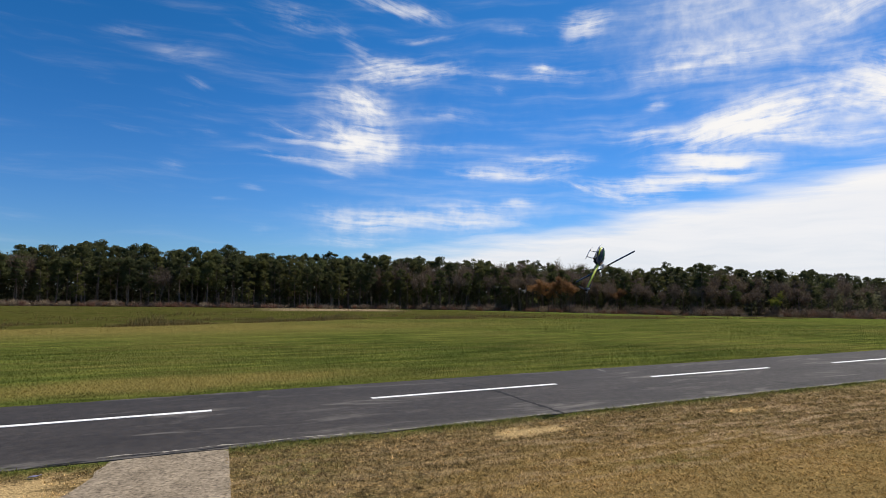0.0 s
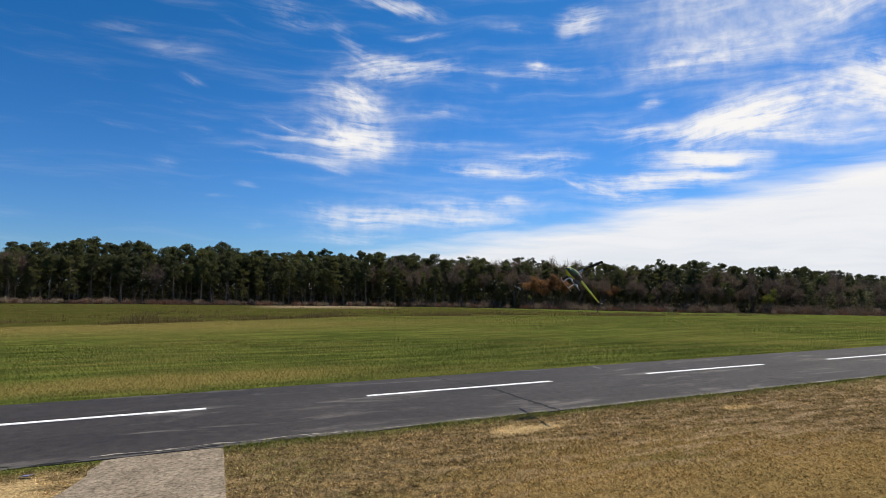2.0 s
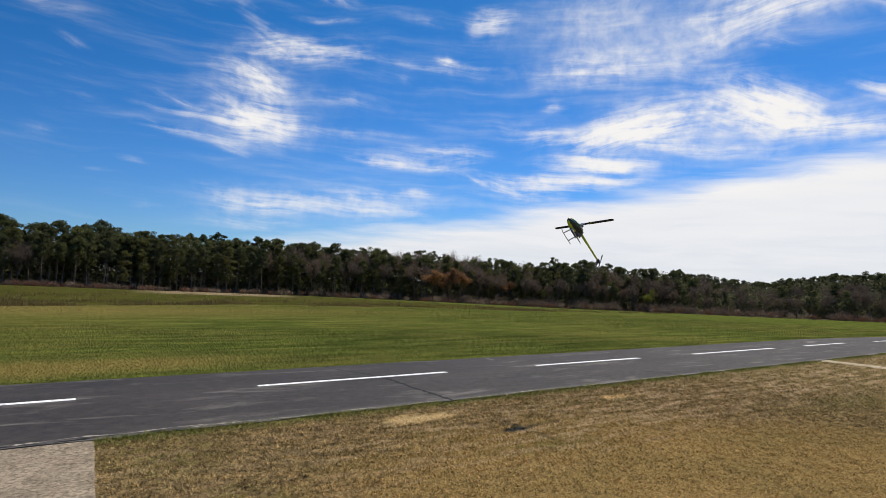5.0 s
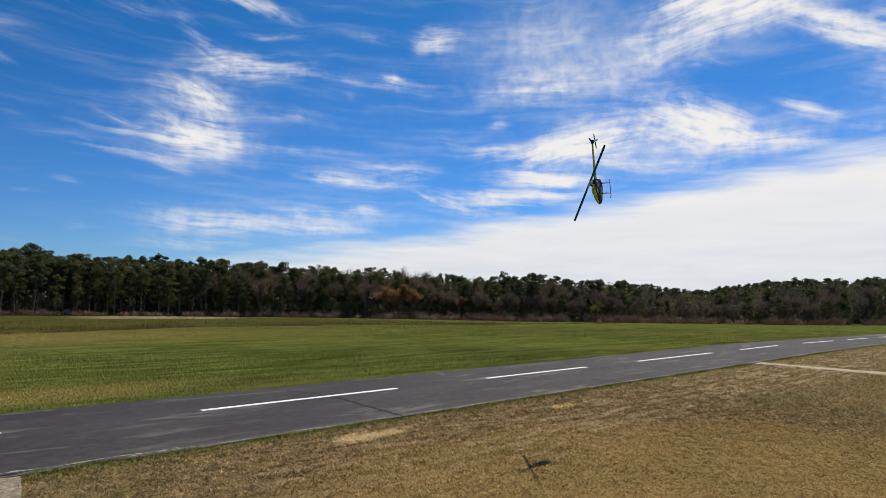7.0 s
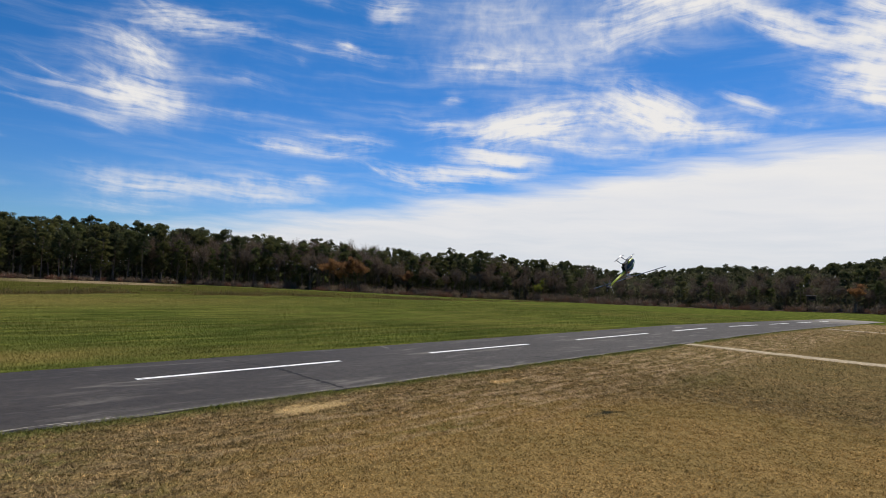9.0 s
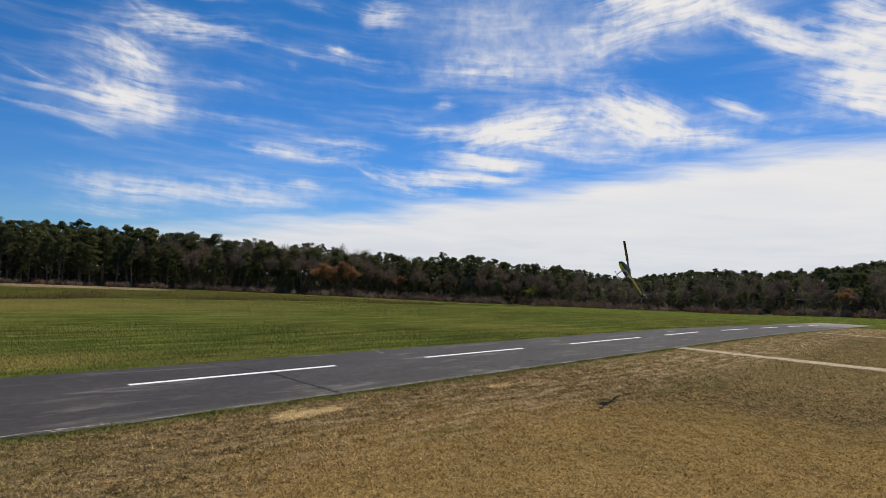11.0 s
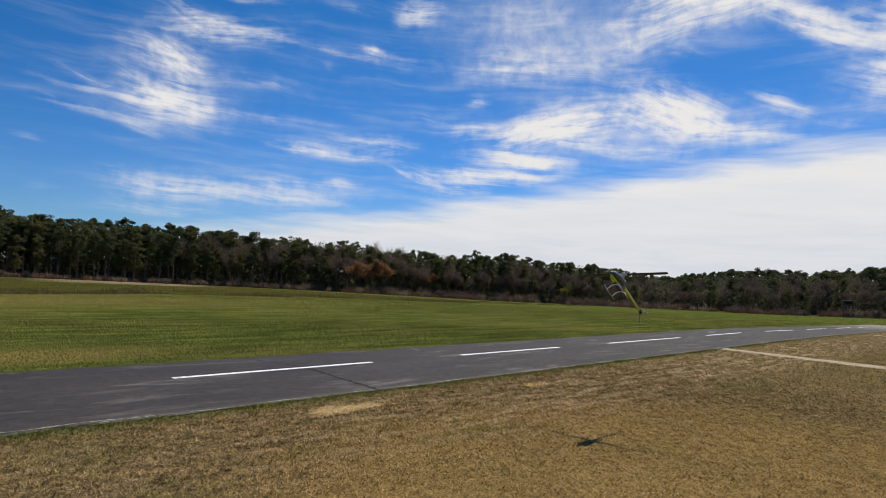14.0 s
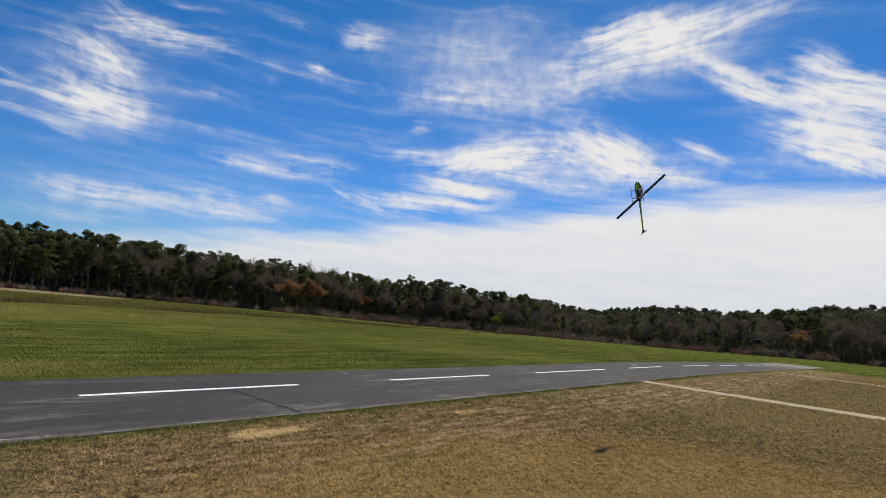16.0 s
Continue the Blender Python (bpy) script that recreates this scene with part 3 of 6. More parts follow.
def strip(name, s0, s1, w0, w1, top, mat, steps=1, ragged=0.0, seed=1, parent=None, thick=0.06, cross=1):
    """A slab laid along the runway's frame that follows the ground, with uneven edges and real thickness."""
    rnd = random.Random(seed)
    rows = []
    for i in range(steps + 1):
        s = s0 + (s1 - s0) * i / steps
        e0, e1 = (rnd.uniform(-ragged, ragged) for _ in range(2))
        row = []
        for j in range(cross + 1):
            f = j / cross
            x, y = run_xy(s, (w0 + e0) * (1 - f) + (w1 + e1) * f)
            row.append((x, y, ground_z(x, y) + top))
        rows.append(row)
    verts = [v for row in rows for v in row]
    k, c = len(verts), cross + 1
    verts += [(x, y, z - thick) for x, y, z in verts]
    faces = []
    for i in range(steps):
        for j in range(cross):
            a = i * c + j
            faces.append((a, a + c, a + c + 1, a + 1))
        a, b = i * c, (i + 1) * c
        faces.append((a, a + k, b + k, b))
        a, b = i * c + cross, (i + 1) * c + cross
        faces.append((b, b + k, a + k, a))
    for i in (0, steps):
        for j in range(cross):
            a = i * c + j
            faces.append((a, a + 1, a + 1 + k, a + k))
    return mesh_object(name, verts, faces, mat, parent)


build_ground()
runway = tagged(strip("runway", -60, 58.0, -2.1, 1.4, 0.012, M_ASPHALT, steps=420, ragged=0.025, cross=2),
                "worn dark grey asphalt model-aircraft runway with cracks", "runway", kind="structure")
DASHES = [(5.77 * k, 5.77 * k + 3.47) for k in range(-9, 3)] + [(17.35, 21.8), (23.96, 27.2), (30.0, 33.8), (36.0, 39.4), (41.6, 45.0), (47.0, 49.6)]
for k, (s0, s1) in enumerate(DASHES):
    tagged(strip("centre_line_dash", s0, s1, -0.055, 0.055, 0.0165, M_PAINT, steps=6, ragged=0.004, seed=k, parent=runway, thick=0.004), "worn white painted line dash")
M_CRACK_SLOT = plain("open_crack", (0.005, 0.005, 0.005), 0.95, vary=0.3, scale=60)
M_SEAM = plain("worn_seam", (0.15, 0.14, 0.125), 0.95, vary=0.3, scale=60)


def crack(s, w0, w1, lean, width, seed, mat=M_CRACK_SLOT, ob_name="crack"):
    rnd = random.Random(seed)
    n = max(3, int(abs(w1 - w0) / 0.07))
    verts, faces = [], []
    for i in range(n + 1):
        f = i / n
        w = w0 + (w1 - w0) * f
        c = s + lean * f + rnd.uniform(-0.02, 0.02)
        h = width * rnd.uniform(0.4, 1.2) * (1 if 0 < i < n else 0.3)
        for d in (-h, h):
            x, y = run_xy(c + d, w)
            verts.append((x, y, ground_z(x, y) + 0.0135))
    for i in range(n):
        faces.append((2 * i, 2 * i + 1, 2 * i + 3, 2 * i + 2))
    return mesh_object(ob_name, verts, faces, mat, runway)


crack(7.83, -2.12, 0.1, 0.05, 0.045, 1)
crack(7.86, 0.1, 1.42, -0.45, 0.02, 2)
crack(13.45, -2.1, -1.3, -0.25, 0.035, 3)
crack(16.4, -2.1, -1.55, -0.3, 0.03, 4)
crack(11.2, 0.95, 1.38, 0.1, 0.03, 5, M_SEAM, "seam")
crack(22.3, -2.1, 0.6, -0.3, 0.015, 6)
crack(29.5, -2.1, 1.3, -0.3, 0.015, 7)



def build_walkway():
    """A poured slab that widens away from the runway, its sides worn uneven."""
    rnd = random.Random(4)
    rows, cross = 60, 6
    verts, faces = [], []
    for i in range(rows + 1):
        w = -2.13 - 9.4 * i / rows
        left = max(1.0, 2.41 + 0.27 * (w + 2.22)) + rnd.uniform(-0.03, 0.03)
        right = 3.50 + 0.075 * (w + 2.21) + rnd.uniform(-0.004, 0.004)
        for j in range(cross + 1):
            x, y = run_xy(left + (right - left) * j / cross, w)
            verts.append((x, y, 0.014 - (0.006 if j in (0, cross) else 0)))
    n, c = len(verts), cross + 1
    verts += [(x, y, z - 0.08) for x, y, z in verts]
    for i in range(rows):
        for j in range(cross):
            a = i * c + j
            faces.append((a, a + 1, a + c + 1, a + c))
        for a, e in ((i * c, 1), (i * c + cross, -1)):
            q = (a, a + c, a + c + n, a + n)
            faces.append(q if e > 0 else tuple(reversed(q)))
    faces += [(j, j + n, j + 1 + n, j + 1) for j in range(cross)]
    ob = mesh_object("walkway", verts, faces, M_CONCRETE)
    return tagged(ob, "weathered tan concrete walkway meeting the runway", "walkway", kind="structure")


build_walkway()


def edge_break(s0, s1, w, width, mat, name, seed, lift):
    """A ragged line along the runway's near edge where the asphalt has crumbled."""
    rnd = random.Random(seed)
    n = int((s1 - s0) / 0.05)
    verts, faces = [], []
    for i in range(n + 1):
        f = i / n
        c = w + 0.02 * math.sin(f * 19) + rnd.uniform(-0.008, 0.008)
        h = width * max(0.05, rnd.uniform(0.0, 1.3) * (0.7 + 0.5 * math.sin(f * 31)))
        for d in (-h, h):
            x, y = run_xy(s0 + (s1 - s0) * f, c + d)
            verts.append((x, y, 0.0135 + lift))
    for i in range(n):
        faces.append((2 * i, 2 * i + 2, 2 * i + 3, 2 * i + 1))
    return mesh_object(name, verts, faces, mat, runway)


M_CRUMB = plain("crumbled_edge", (0.30, 0.275, 0.23), 0.95, vary=0.35, scale=25)
edge_break(1.2, 4.6, -2.04, 0.022, M_CRACK_SLOT, "edge_crack", 11, 0.002)
edge_break(2.3, 4.9, -1.985, 0.020, M_CRUMB, "edge_crumble", 12, 0.003)
edge_break(4.4, 9.0, -2.05, 0.016, M_CRUMB, "edge_crumble", 13, 0.003)
edge_break(9.0, 16.0, -2.06, 0.018, M_CRUMB, "edge_crumble", 14, 0.003)


def footpath(s0, width, w0, w1, seed):
    """A trodden path across the grass whose sides wander and break up."""
    rnd = random.Random(seed)
    n, verts, faces = 160, [], []
    wander = 0.0
    for i in range(n + 1):
        f = i / n
        w = w0 + (w1 - w0) * f
        wander = wander * 0.9 + rnd.uniform(-0.03, 0.03)
        half = width * (0.36 + 0.20 * min(1, f * 3)) * rnd.uniform(0.86, 1.1)
        mid = s0 + wander + 0.10 * math.sin(f * 5 + seed)
        for j, d in enumerate((-half, -half * 0.7, half * 0.7, half)):
            x, y = run_xy(mid + d, w)
            verts.append((x, y, ground_z(x, y) + (0.014 if j in (1, 2) else 0.001)))
    for i in range(n):
        for j in range(3):
            a = i * 4 + j
            faces.append((a, a + 1, a + 5, a + 4))
    return mesh_object("footpath", verts, faces, M_PATH)


tagged(footpath(19.91, 0.60, -2.15, -16, 5), "pale sandy footpath across dry grass", "path", kind="structure")
tagged(strip("footpath", 35.2, 35.9, -2.6, -16, 0.012, M_PATH, steps=30, ragged=0.05, cross=2, seed=6), "thin pale footpath in the distance", "path", kind="structure")

# ---- woods ----
rng = np.random.default_rng(7)


def sprays(centres, count, spread, size, rng, droop=0.0, slim=0.35):
    """Loose triangles scattered round each centre: the leaves or needle tufts of a crown."""
    c = np.repeat(np.asarray(centres), count, axis=0)
    n = len(c)
    p = c + rng.normal(0, 1, (n, 3)) * np.asarray(spread)
    a = rng.normal(0, 1, (n, 3))
    a /= np.linalg.norm(a, axis=1)[:, None]
    b = np.cross(a, rng.normal(0, 1, (n, 3)))
    b /= np.linalg.norm(b, axis=1)[:, None] + 1e-9
    s = size * rng.uniform(0.5, 1.3, (n, 1))
    a[:, 2] -= droop
    return np.stack([p - b * s * slim, p + b * s * slim, p + a * s], axis=1)


def limb(verts, faces, p, q, r0, r1, sides=5):
    p, q = Vector(p), Vector(q)
    d = (q - p).normalized()
    u = d.orthogonal().normalized()
    v = d.cross(u)
    k = len(verts)
    for c, r in ((p, r0), (q, r1)):
        for i in range(sides):
            a = 2 * math.pi * i / sides
            verts.append(tuple(c + (u * math.cos(a) + v * math.sin(a)) * r))
    for i in range(sides):
        j = (i + 1) % sides
        faces.append((k + i, k + j, k + sides + j, k + sides + i))


def puffs(clumps, count, size, g, slim=0.4):
    """Loose triangles packed into flattened round clumps: (x, y, z, radius)."""
    c = np.repeat(np.asarray(clumps), count, axis=0)
    n = len(c)
    way = g.normal(0, 1, (n, 3))
    way /= np.linalg.norm(way, axis=1)[:, None]
    p = c[:, :3] + way * (c[:, 3] * g.uniform(0, 1, n) ** 0.42)[:, None] * (1, 1, 0.62)
    a = g.normal(0, 1, (n, 3))
    a /= np.linalg.norm(a, axis=1)[:, None]
    b = np.cross(a, g.normal(0, 1, (n, 3)))
    b /= np.linalg.norm(b, axis=1)[:, None] + 1e-9
    s = size * g.uniform(0.6, 1.3, (n, 1))
    return np.stack([p - b * s * slim, p + b * s * slim, p + a * s], axis=1)


def pine(seed, height=13.0, low=0.42, mat=M_PINE, bushy=1.0):
    """A loblolly pine: tall clean trunk, limbs in uneven tiers, needles in rounded clumps, a domed top."""
    r = random.Random(seed)
    g = np.random.default_rng(seed)
    tree = new("pine_tree")
    verts, faces = [], []
    pts = [Vector((0, 0, -0.4))]
    lean = Vector((r.uniform(-0.04, 0.04), r.uniform(-0.04, 0.04), 0))
    for i in range(1, 8):
        pts.append(Vector((lean.x * i * 2 + r.uniform(-0.1, 0.1), lean.y * i * 2 + r.uniform(-0.1, 0.1), height * 0.95 * i / 7)))
    for i in range(7):
        limb(verts, faces, pts[i], pts[i + 1], 0.19 * (1 - i / 7.6), 0.19 * (1 - (i + 1) / 7.6), 6)

    def on_trunk(z):
        k = max(0, min(6, int(z / (height * 0.95) * 7)))
        return pts[k].lerp(pts[k + 1], min(1, max(0, z / (height * 0.95) * 7 - k)))

    clumps = []
    gaps = [(r.uniform(0, 2 * math.pi), r.uniform(low, 0.95)) for _ in range(3)]
    n = 34
    for i in range(n):
        f = low + (0.95 - low) * (i + r.uniform(-0.4, 0.4)) / n
        a = i * 2.4 + r.uniform(-0.5, 0.5)
        if any(abs((a - ga + math.pi) % (2 * math.pi) - math.pi) < 1.0 and abs(f - gf) < 0.09 for ga, gf in gaps):
            continue
        k = (f - low) / (1 - low)
        dome = math.sqrt(max(0.02, 1 - ((k - 0.42) / 0.66) ** 2))
        reach = height * 0.14 * dome * r.uniform(0.45, 1.12) * bushy
        base = on_trunk(height * f)
        tip = Vector((base.x + reach * math.cos(a), base.y + reach * math.sin(a), height * f + reach * r.uniform(-0.08, 0.3)))
        limb(verts, faces, (base.x, base.y, height * f - 0.2), tip, 0.05, 0.015, 3)
        clumps.append((*tip, r.uniform(0.45, 0.85)))
        if reach > 1.1 and r.random() < 0.75:
            q = Vector(base).lerp(tip, r.uniform(0.4, 0.65))
            clumps.append((q.x + r.uniform(-0.3, 0.3), q.y + r.uniform(-0.3, 0.3), q.z + r.uniform(0.0, 0.35), r.uniform(0.45, 0.8)))
    for i in range(r.choice((4, 5, 7))):
        spread = r.uniform(0.1, 0.75) * bushy
        a = r.uniform(0, 2 * math.pi)
        clumps.append((pts[7].x + spread * math.cos(a), pts[7].y + spread * math.sin(a), height * (1.0 - 0.10 * spread) - r.uniform(0, 0.8), r.uniform(0.5, 0.8)))
    for i in range(8):
        z = height * r.uniform(0.16, low)
        base, a, reach = on_trunk(z), r.uniform(0, 2 * math.pi), r.uniform(0.5, 1.3)
        limb(verts, faces, base, (base.x + reach * math.cos(a), base.y + reach * math.sin(a), z + r.uniform(-0.3, 0.2)), 0.035, 0.012, 3)
    mesh_object("trunk", verts, faces, M_BARK, tree)
    tri_object("crown", puffs(clumps, 100, 0.25, g), mat, tree)
    return tagged(tree, "tall dark green pine with a bare lower trunk", "tree", "trees of the wood's edge")


def bare_tree(seed, height=11.0, leaf=None, label="", count=0, name="bare_tree"):
    r = random.Random(seed)
    g = np.random.default_rng(seed)
    tree = new(name)
    verts, faces, tips = [], [], []

    def grow(p, d, length, rad, depth):
        q = p + d * length
        limb(verts, faces, p, q, rad, rad * 0.62, 5 if depth < 2 else 3)
        tips.append(tuple(q))
        if depth >= 5:
            return
        for _ in range(r.choice((2, 3)) if depth else 4):
            nd = (d + Vector((r.uniform(-1, 1), r.uniform(-1, 1), r.uniform(-0.05, 0.85))) * 0.56).normalized()
            grow(p + d * length * r.uniform(0.55, 1.0), nd, length * r.uniform(0.62, 0.84), rad * 0.55, depth + 1)

    grow(Vector((0, 0, -0.3)), Vector((r.uniform(-0.05, 0.05), r.uniform(-0.05, 0.05), 1)).normalized(), height * 0.36, 0.15, 0)
    top = max(v[2] for v in verts)
    k = height / top
    verts[:] = [(x * k, y * k, z * k) for x, y, z in verts]
    tips = [(x * k, y * k, z * k) for x, y, z in tips]
    mesh_object("trunk", verts, faces, M_TWIG, tree)
    if leaf:
        tri_object("crown", puffs([(*p, r.uniform(0.5, 0.85)) for p in tips[len(tips) // 8:]], count, 0.24, g), leaf, tree)
    else:
        tri_object("crown", sprays(tips[len(tips) // 8:], 10, (0.34, 0.34, 0.42), 0.62, g, -0.7, 0.055), M_TWIG, tree)
    return tagged(tree, label, "tree", "trees of the wood's edge")


PINES = [pine(11, low=0.42), pine(12, low=0.36, bushy=1.25), pine(13, low=0.55, bushy=1.2), pine(14, low=0.30, mat=M_PINE_Y), pine(15, low=0.48, bushy=0.85), pine(16, low=0.22, mat=M_PINE_Y, bushy=1.1), pine(17, low=0.6, bushy=1.3), pine(18, low=0.38, bushy=0.95)]
BARES = [bare_tree(k, label="leafless grey-brown deciduous tree") for k in (21, 22, 23, 26)]
OAK = bare_tree(24, 8.5, M_OAK, "rust-orange oak keeping its dry leaves", 18, "oak_tree")
BUDDING = bare_tree(25, 7.0, M_BUD, "small yellow-green tree just coming into leaf", 7, "budding_tree")


def at_polar(az, r):
    x, y = r * math.sin(radians(az)), r * math.cos(radians(az))
    return x, y, ground_z(x, y)


def plant(proto, az, r, height, rnd, far=False):
    """The prototype itself stands first; later calls copy it."""
    x, y, z = at_polar(az, r)
    k = height / HEIGHTS[proto.name]
    m = pose(x, y, z - 0.1, rnd.uniform(-1.5, 1.5), rnd.uniform(-1.5, 1.5), rnd.uniform(0, 360)) @ Matrix.Diagonal((k * rnd.uniform(0.9, 1.1), k * rnd.uniform(0.9, 1.1), k, 1))
    (FAR_PLANTS if far else PLANTS).append((proto, m))


HEIGHTS = {p.name: 13.0 for p in PINES} | {b.name: 11.0 for b in BARES} | {OAK.name: 8.5, BUDDING.name: 7.0}
PLANTS, FAR_PLANTS = [], []


def edge_of_woods(az):
    return table(az, AZ, REACH)


def wood_height(az):
    reach = edge_of_woods(az)
    return reach * (math.tan(radians(table(az, TOP_AZ, TOP_EL))) + math.tan(radians(table(az, AZ, DIP))))


def pine_share(az):
    return table(az, (-90, -10, 0, 6, 13, 18, 24, 30, 34, 38, 44, 50, 60), (0.99, 0.97, 0.78, 0.5, 0.25, 0.22, 0.6, 0.5, 0.45, 0.5, 0.42, 0.45, 0.45))


def join_far_pines():
    """The back rows of pines, of which only the tops show, as one mass of crowns and one of trunks."""
    crowns, verts, faces = [], [], []
    for proto, m in FAR_PLANTS:
        trunk, crown = (next(c for c in proto.children if c.name.startswith(n)) for n in ("trunk", "crown"))
        a = np.array(m)
        for ob in (trunk, crown):
            co = np.empty(len(ob.data.vertices) * 3)
            ob.data.vertices.foreach_get("co", co)
            co = co.reshape(-1, 3) @ a[:3, :3].T + a[:3, 3]
            if ob is crown:
                crowns.append(co.reshape(-1, 3, 3))
            else:
                k = len(verts)
                faces += [tuple(v + k for v in q.vertices) for q in ob.data.polygons]
                verts += [tuple(c) for c in co]
    tagged(tri_object("far_pine_crowns", np.concatenate(crowns), M_PINE), "dark green crowns of pines deeper in the wood", "woods", kind="stuff")
    tagged(mesh_object("far_pine_trunks", verts, faces, M_BARK), "grey-brown trunks of pines deeper in the wood", "woods", kind="stuff")


def plant_woods():
    rnd = random.Random(5)
    for row, (back, spacing, tall) in enumerate(((2.0, 3.2, 0.80), (7.0, 2.8, 0.93), (13.0, 2.4, 1.0), (19.0, 2.6, 1.02))):
        az = -50.0
        while az < 68:
            # towards the runway's far end the pines stand on beyond a belt of bare trees
            beyond = table(az, (29, 35), (0, 1)) * (0, 6, 42, 58)[row]
            r = edge_of_woods(az) + back + beyond + rnd.uniform(-2, 2)
            x, y, z = at_polar(az, r)
            h = (r * math.tan(radians(table(az, TOP_AZ, TOP_EL))) + EYE - z) * tall * rnd.choice((0.88, 0.93, 0.96, 0.98, 1.0, 1.02, 1.05)) * rnd.uniform(0.97, 1.03)
            mixed = table(az, (8, 20), (0, 1))
            share = pine_share(az) * (1.0 if row else (0.98 if az < -6 else 0.8)) * (1 - mixed) + mixed * (0.22, 0.5, 0.92, 1.0)[row]
            h *= 1 - mixed * (0.20, 0.08, 0.0, 0.0)[row] * rnd.uniform(0.5, 1.5)
            if rnd.random() < share:
                plant(rnd.choice(PINES), az, r, h, rnd, row == 3 or (row == 2 and beyond > 20))
            else:
                plant(rnd.choice(BARES), az, r, h * 0.94, rnd)
            az += math.degrees(spacing / r) * rnd.uniform(0.6, 1.4) * (0.6 if beyond > 30 else 1)
    # trees that stand out from the rest
    for az, h in ((7.0, 8.6), (8.6, 9.4), (9.9, 8.0), (7.9, 6.6)):
        plant(OAK, az, edge_of_woods(az) - 9, h, rnd)
    plant(OAK, 14.3, edge_of_woods(14) + 2, 7.0, rnd)
    plant(OAK, 53.6, edge_of_woods(53) - 1, 8.0, rnd)
    plant(BUDDING, 27.6, edge_of_woods(27) - 2, 6.8, rnd)
    plant(PINES[2], 21.7, edge_of_woods(21) + 4, wood_height(21.7) * 1.08, rnd)
    plant(PINES[1], -34.4, edge_of_woods(-34) + 4, wood_height(-34.4) * 1.05, rnd)
    join_far_pines()
    used = set()
    for proto, m in PLANTS:
        if proto.name in used:
            copy_thing(proto, m)
        else:
            used.add(proto.name)
            proto.matrix_basis = Matrix.Identity(4)
    for proto, m in PLANTS:
        if proto.name in used:
            used.discard(proto.name)
            proto.matrix_basis = m


plant_woods()


def scatter_polar(n, az0, az1, near, far, rng):
    az = rng.uniform(az0, az1, n)
    back = rng.uniform(near, far, n)
    r = np.interp(az, AZ, REACH) + back
    x, y = r * np.sin(np.radians(az)), r * np.cos(np.radians(az))
    z = np.array([ground_z(a, b) for a, b in zip(x, y)])
    return az, np.stack([x, y, z], axis=1)


def build_forest_floor():
    """Leaf litter under the trees, from the wood's edge back."""
    verts, faces = [], []
    azs = np.arange(-82, 102, 1.0)
    for az in azs:
        r0 = edge_of_woods(az) - 2.5 + 1.5 * math.sin(az * 1.7)
        for r in (r0, r0 + 12, r0 + 40, r0 + 90):
            x, y, z = at_polar(az, r)
            verts.append((x, y, z + 0.08))
    for i in range(len(azs) - 1):
        for j in range(3):
            a = i * 4 + j
            faces.append((a, a + 4, a + 5, a + 1))
    return tagged(mesh_object("forest_floor", verts, faces, M_LITTER), "brown leaf litter under the wood", "ground", kind="structure")


def build_deep_woods():
    az, p = scatter_polar(21000, -80, 100, 10, 34, rng)
    h = np.interp(az, TOP_AZ, TOP_EL) + np.interp(az, AZ, DIP)
    h = np.tan(np.radians(h)) * np.interp(az, AZ, REACH)
    p[:, 2] += h * np.interp(az, (28, 34), (0.86, 0.55)) * rng.uniform(0.0, 1.0, len(p)) ** 1.15
    az, q = scatter_polar(6500, 28, 100, 46, 66, rng)
    h = np.tan(np.radians(np.interp(az, TOP_AZ, TOP_EL))) * (np.interp(az, AZ, REACH) + 55) + EYE - q[:, 2]
    q[:, 2] += (h - 2.0) * rng.uniform(0.0, 1.0, len(q)) ** 0.9
    p = np.concatenate([p, q])
    return tagged(tri_object("deep_woods", sprays(p, 30, (1.1, 1.1, 0.7), 0.46, rng, 0.0, 0.5), M_WOODS), "dark interior of the pine wood behind its edge", "woods", kind="stuff")


def build_shrubs(name, n, az0, az1, near, far, tall_by, mat, label, up=-0.5):
    """Rounded leafless shrubs of uneven height that gather in drifts and leave gaps."""
    az, p = scatter_polar(n, az0, az1, near, far, rng)
    keep = np.array([noise.noise((a * 0.11, b * 0.11, n * 0.1)) > -0.12 for a, b, _ in p])
    az, p = az[keep], p[keep]
    tall = np.interp(az, *tall_by) * rng.uniform(0.3, 1.2, len(az))
    k = np.repeat(np.arange(len(az)), 22)
    way = rng.normal(0, 1, (len(k), 3))
    way /= np.linalg.norm(way, axis=1)[:, None]
    way *= rng.uniform(0, 1, (len(k), 1)) ** 0.5
    q = p[k] + way * np.stack([tall[k] * 0.75, tall[k] * 0.75, tall[k] * 0.46], axis=1)
    q[:, 2] = np.maximum(q[:, 2] + tall[k] * 0.42, p[k][:, 2] + 0.08)
    tris = sprays(q, 13, (0.2, 0.2, 0.18), 0.34, rng, up, 0.13)
    return tagged(tri_object(name, tris, mat), label, "shrubs", kind="stuff")


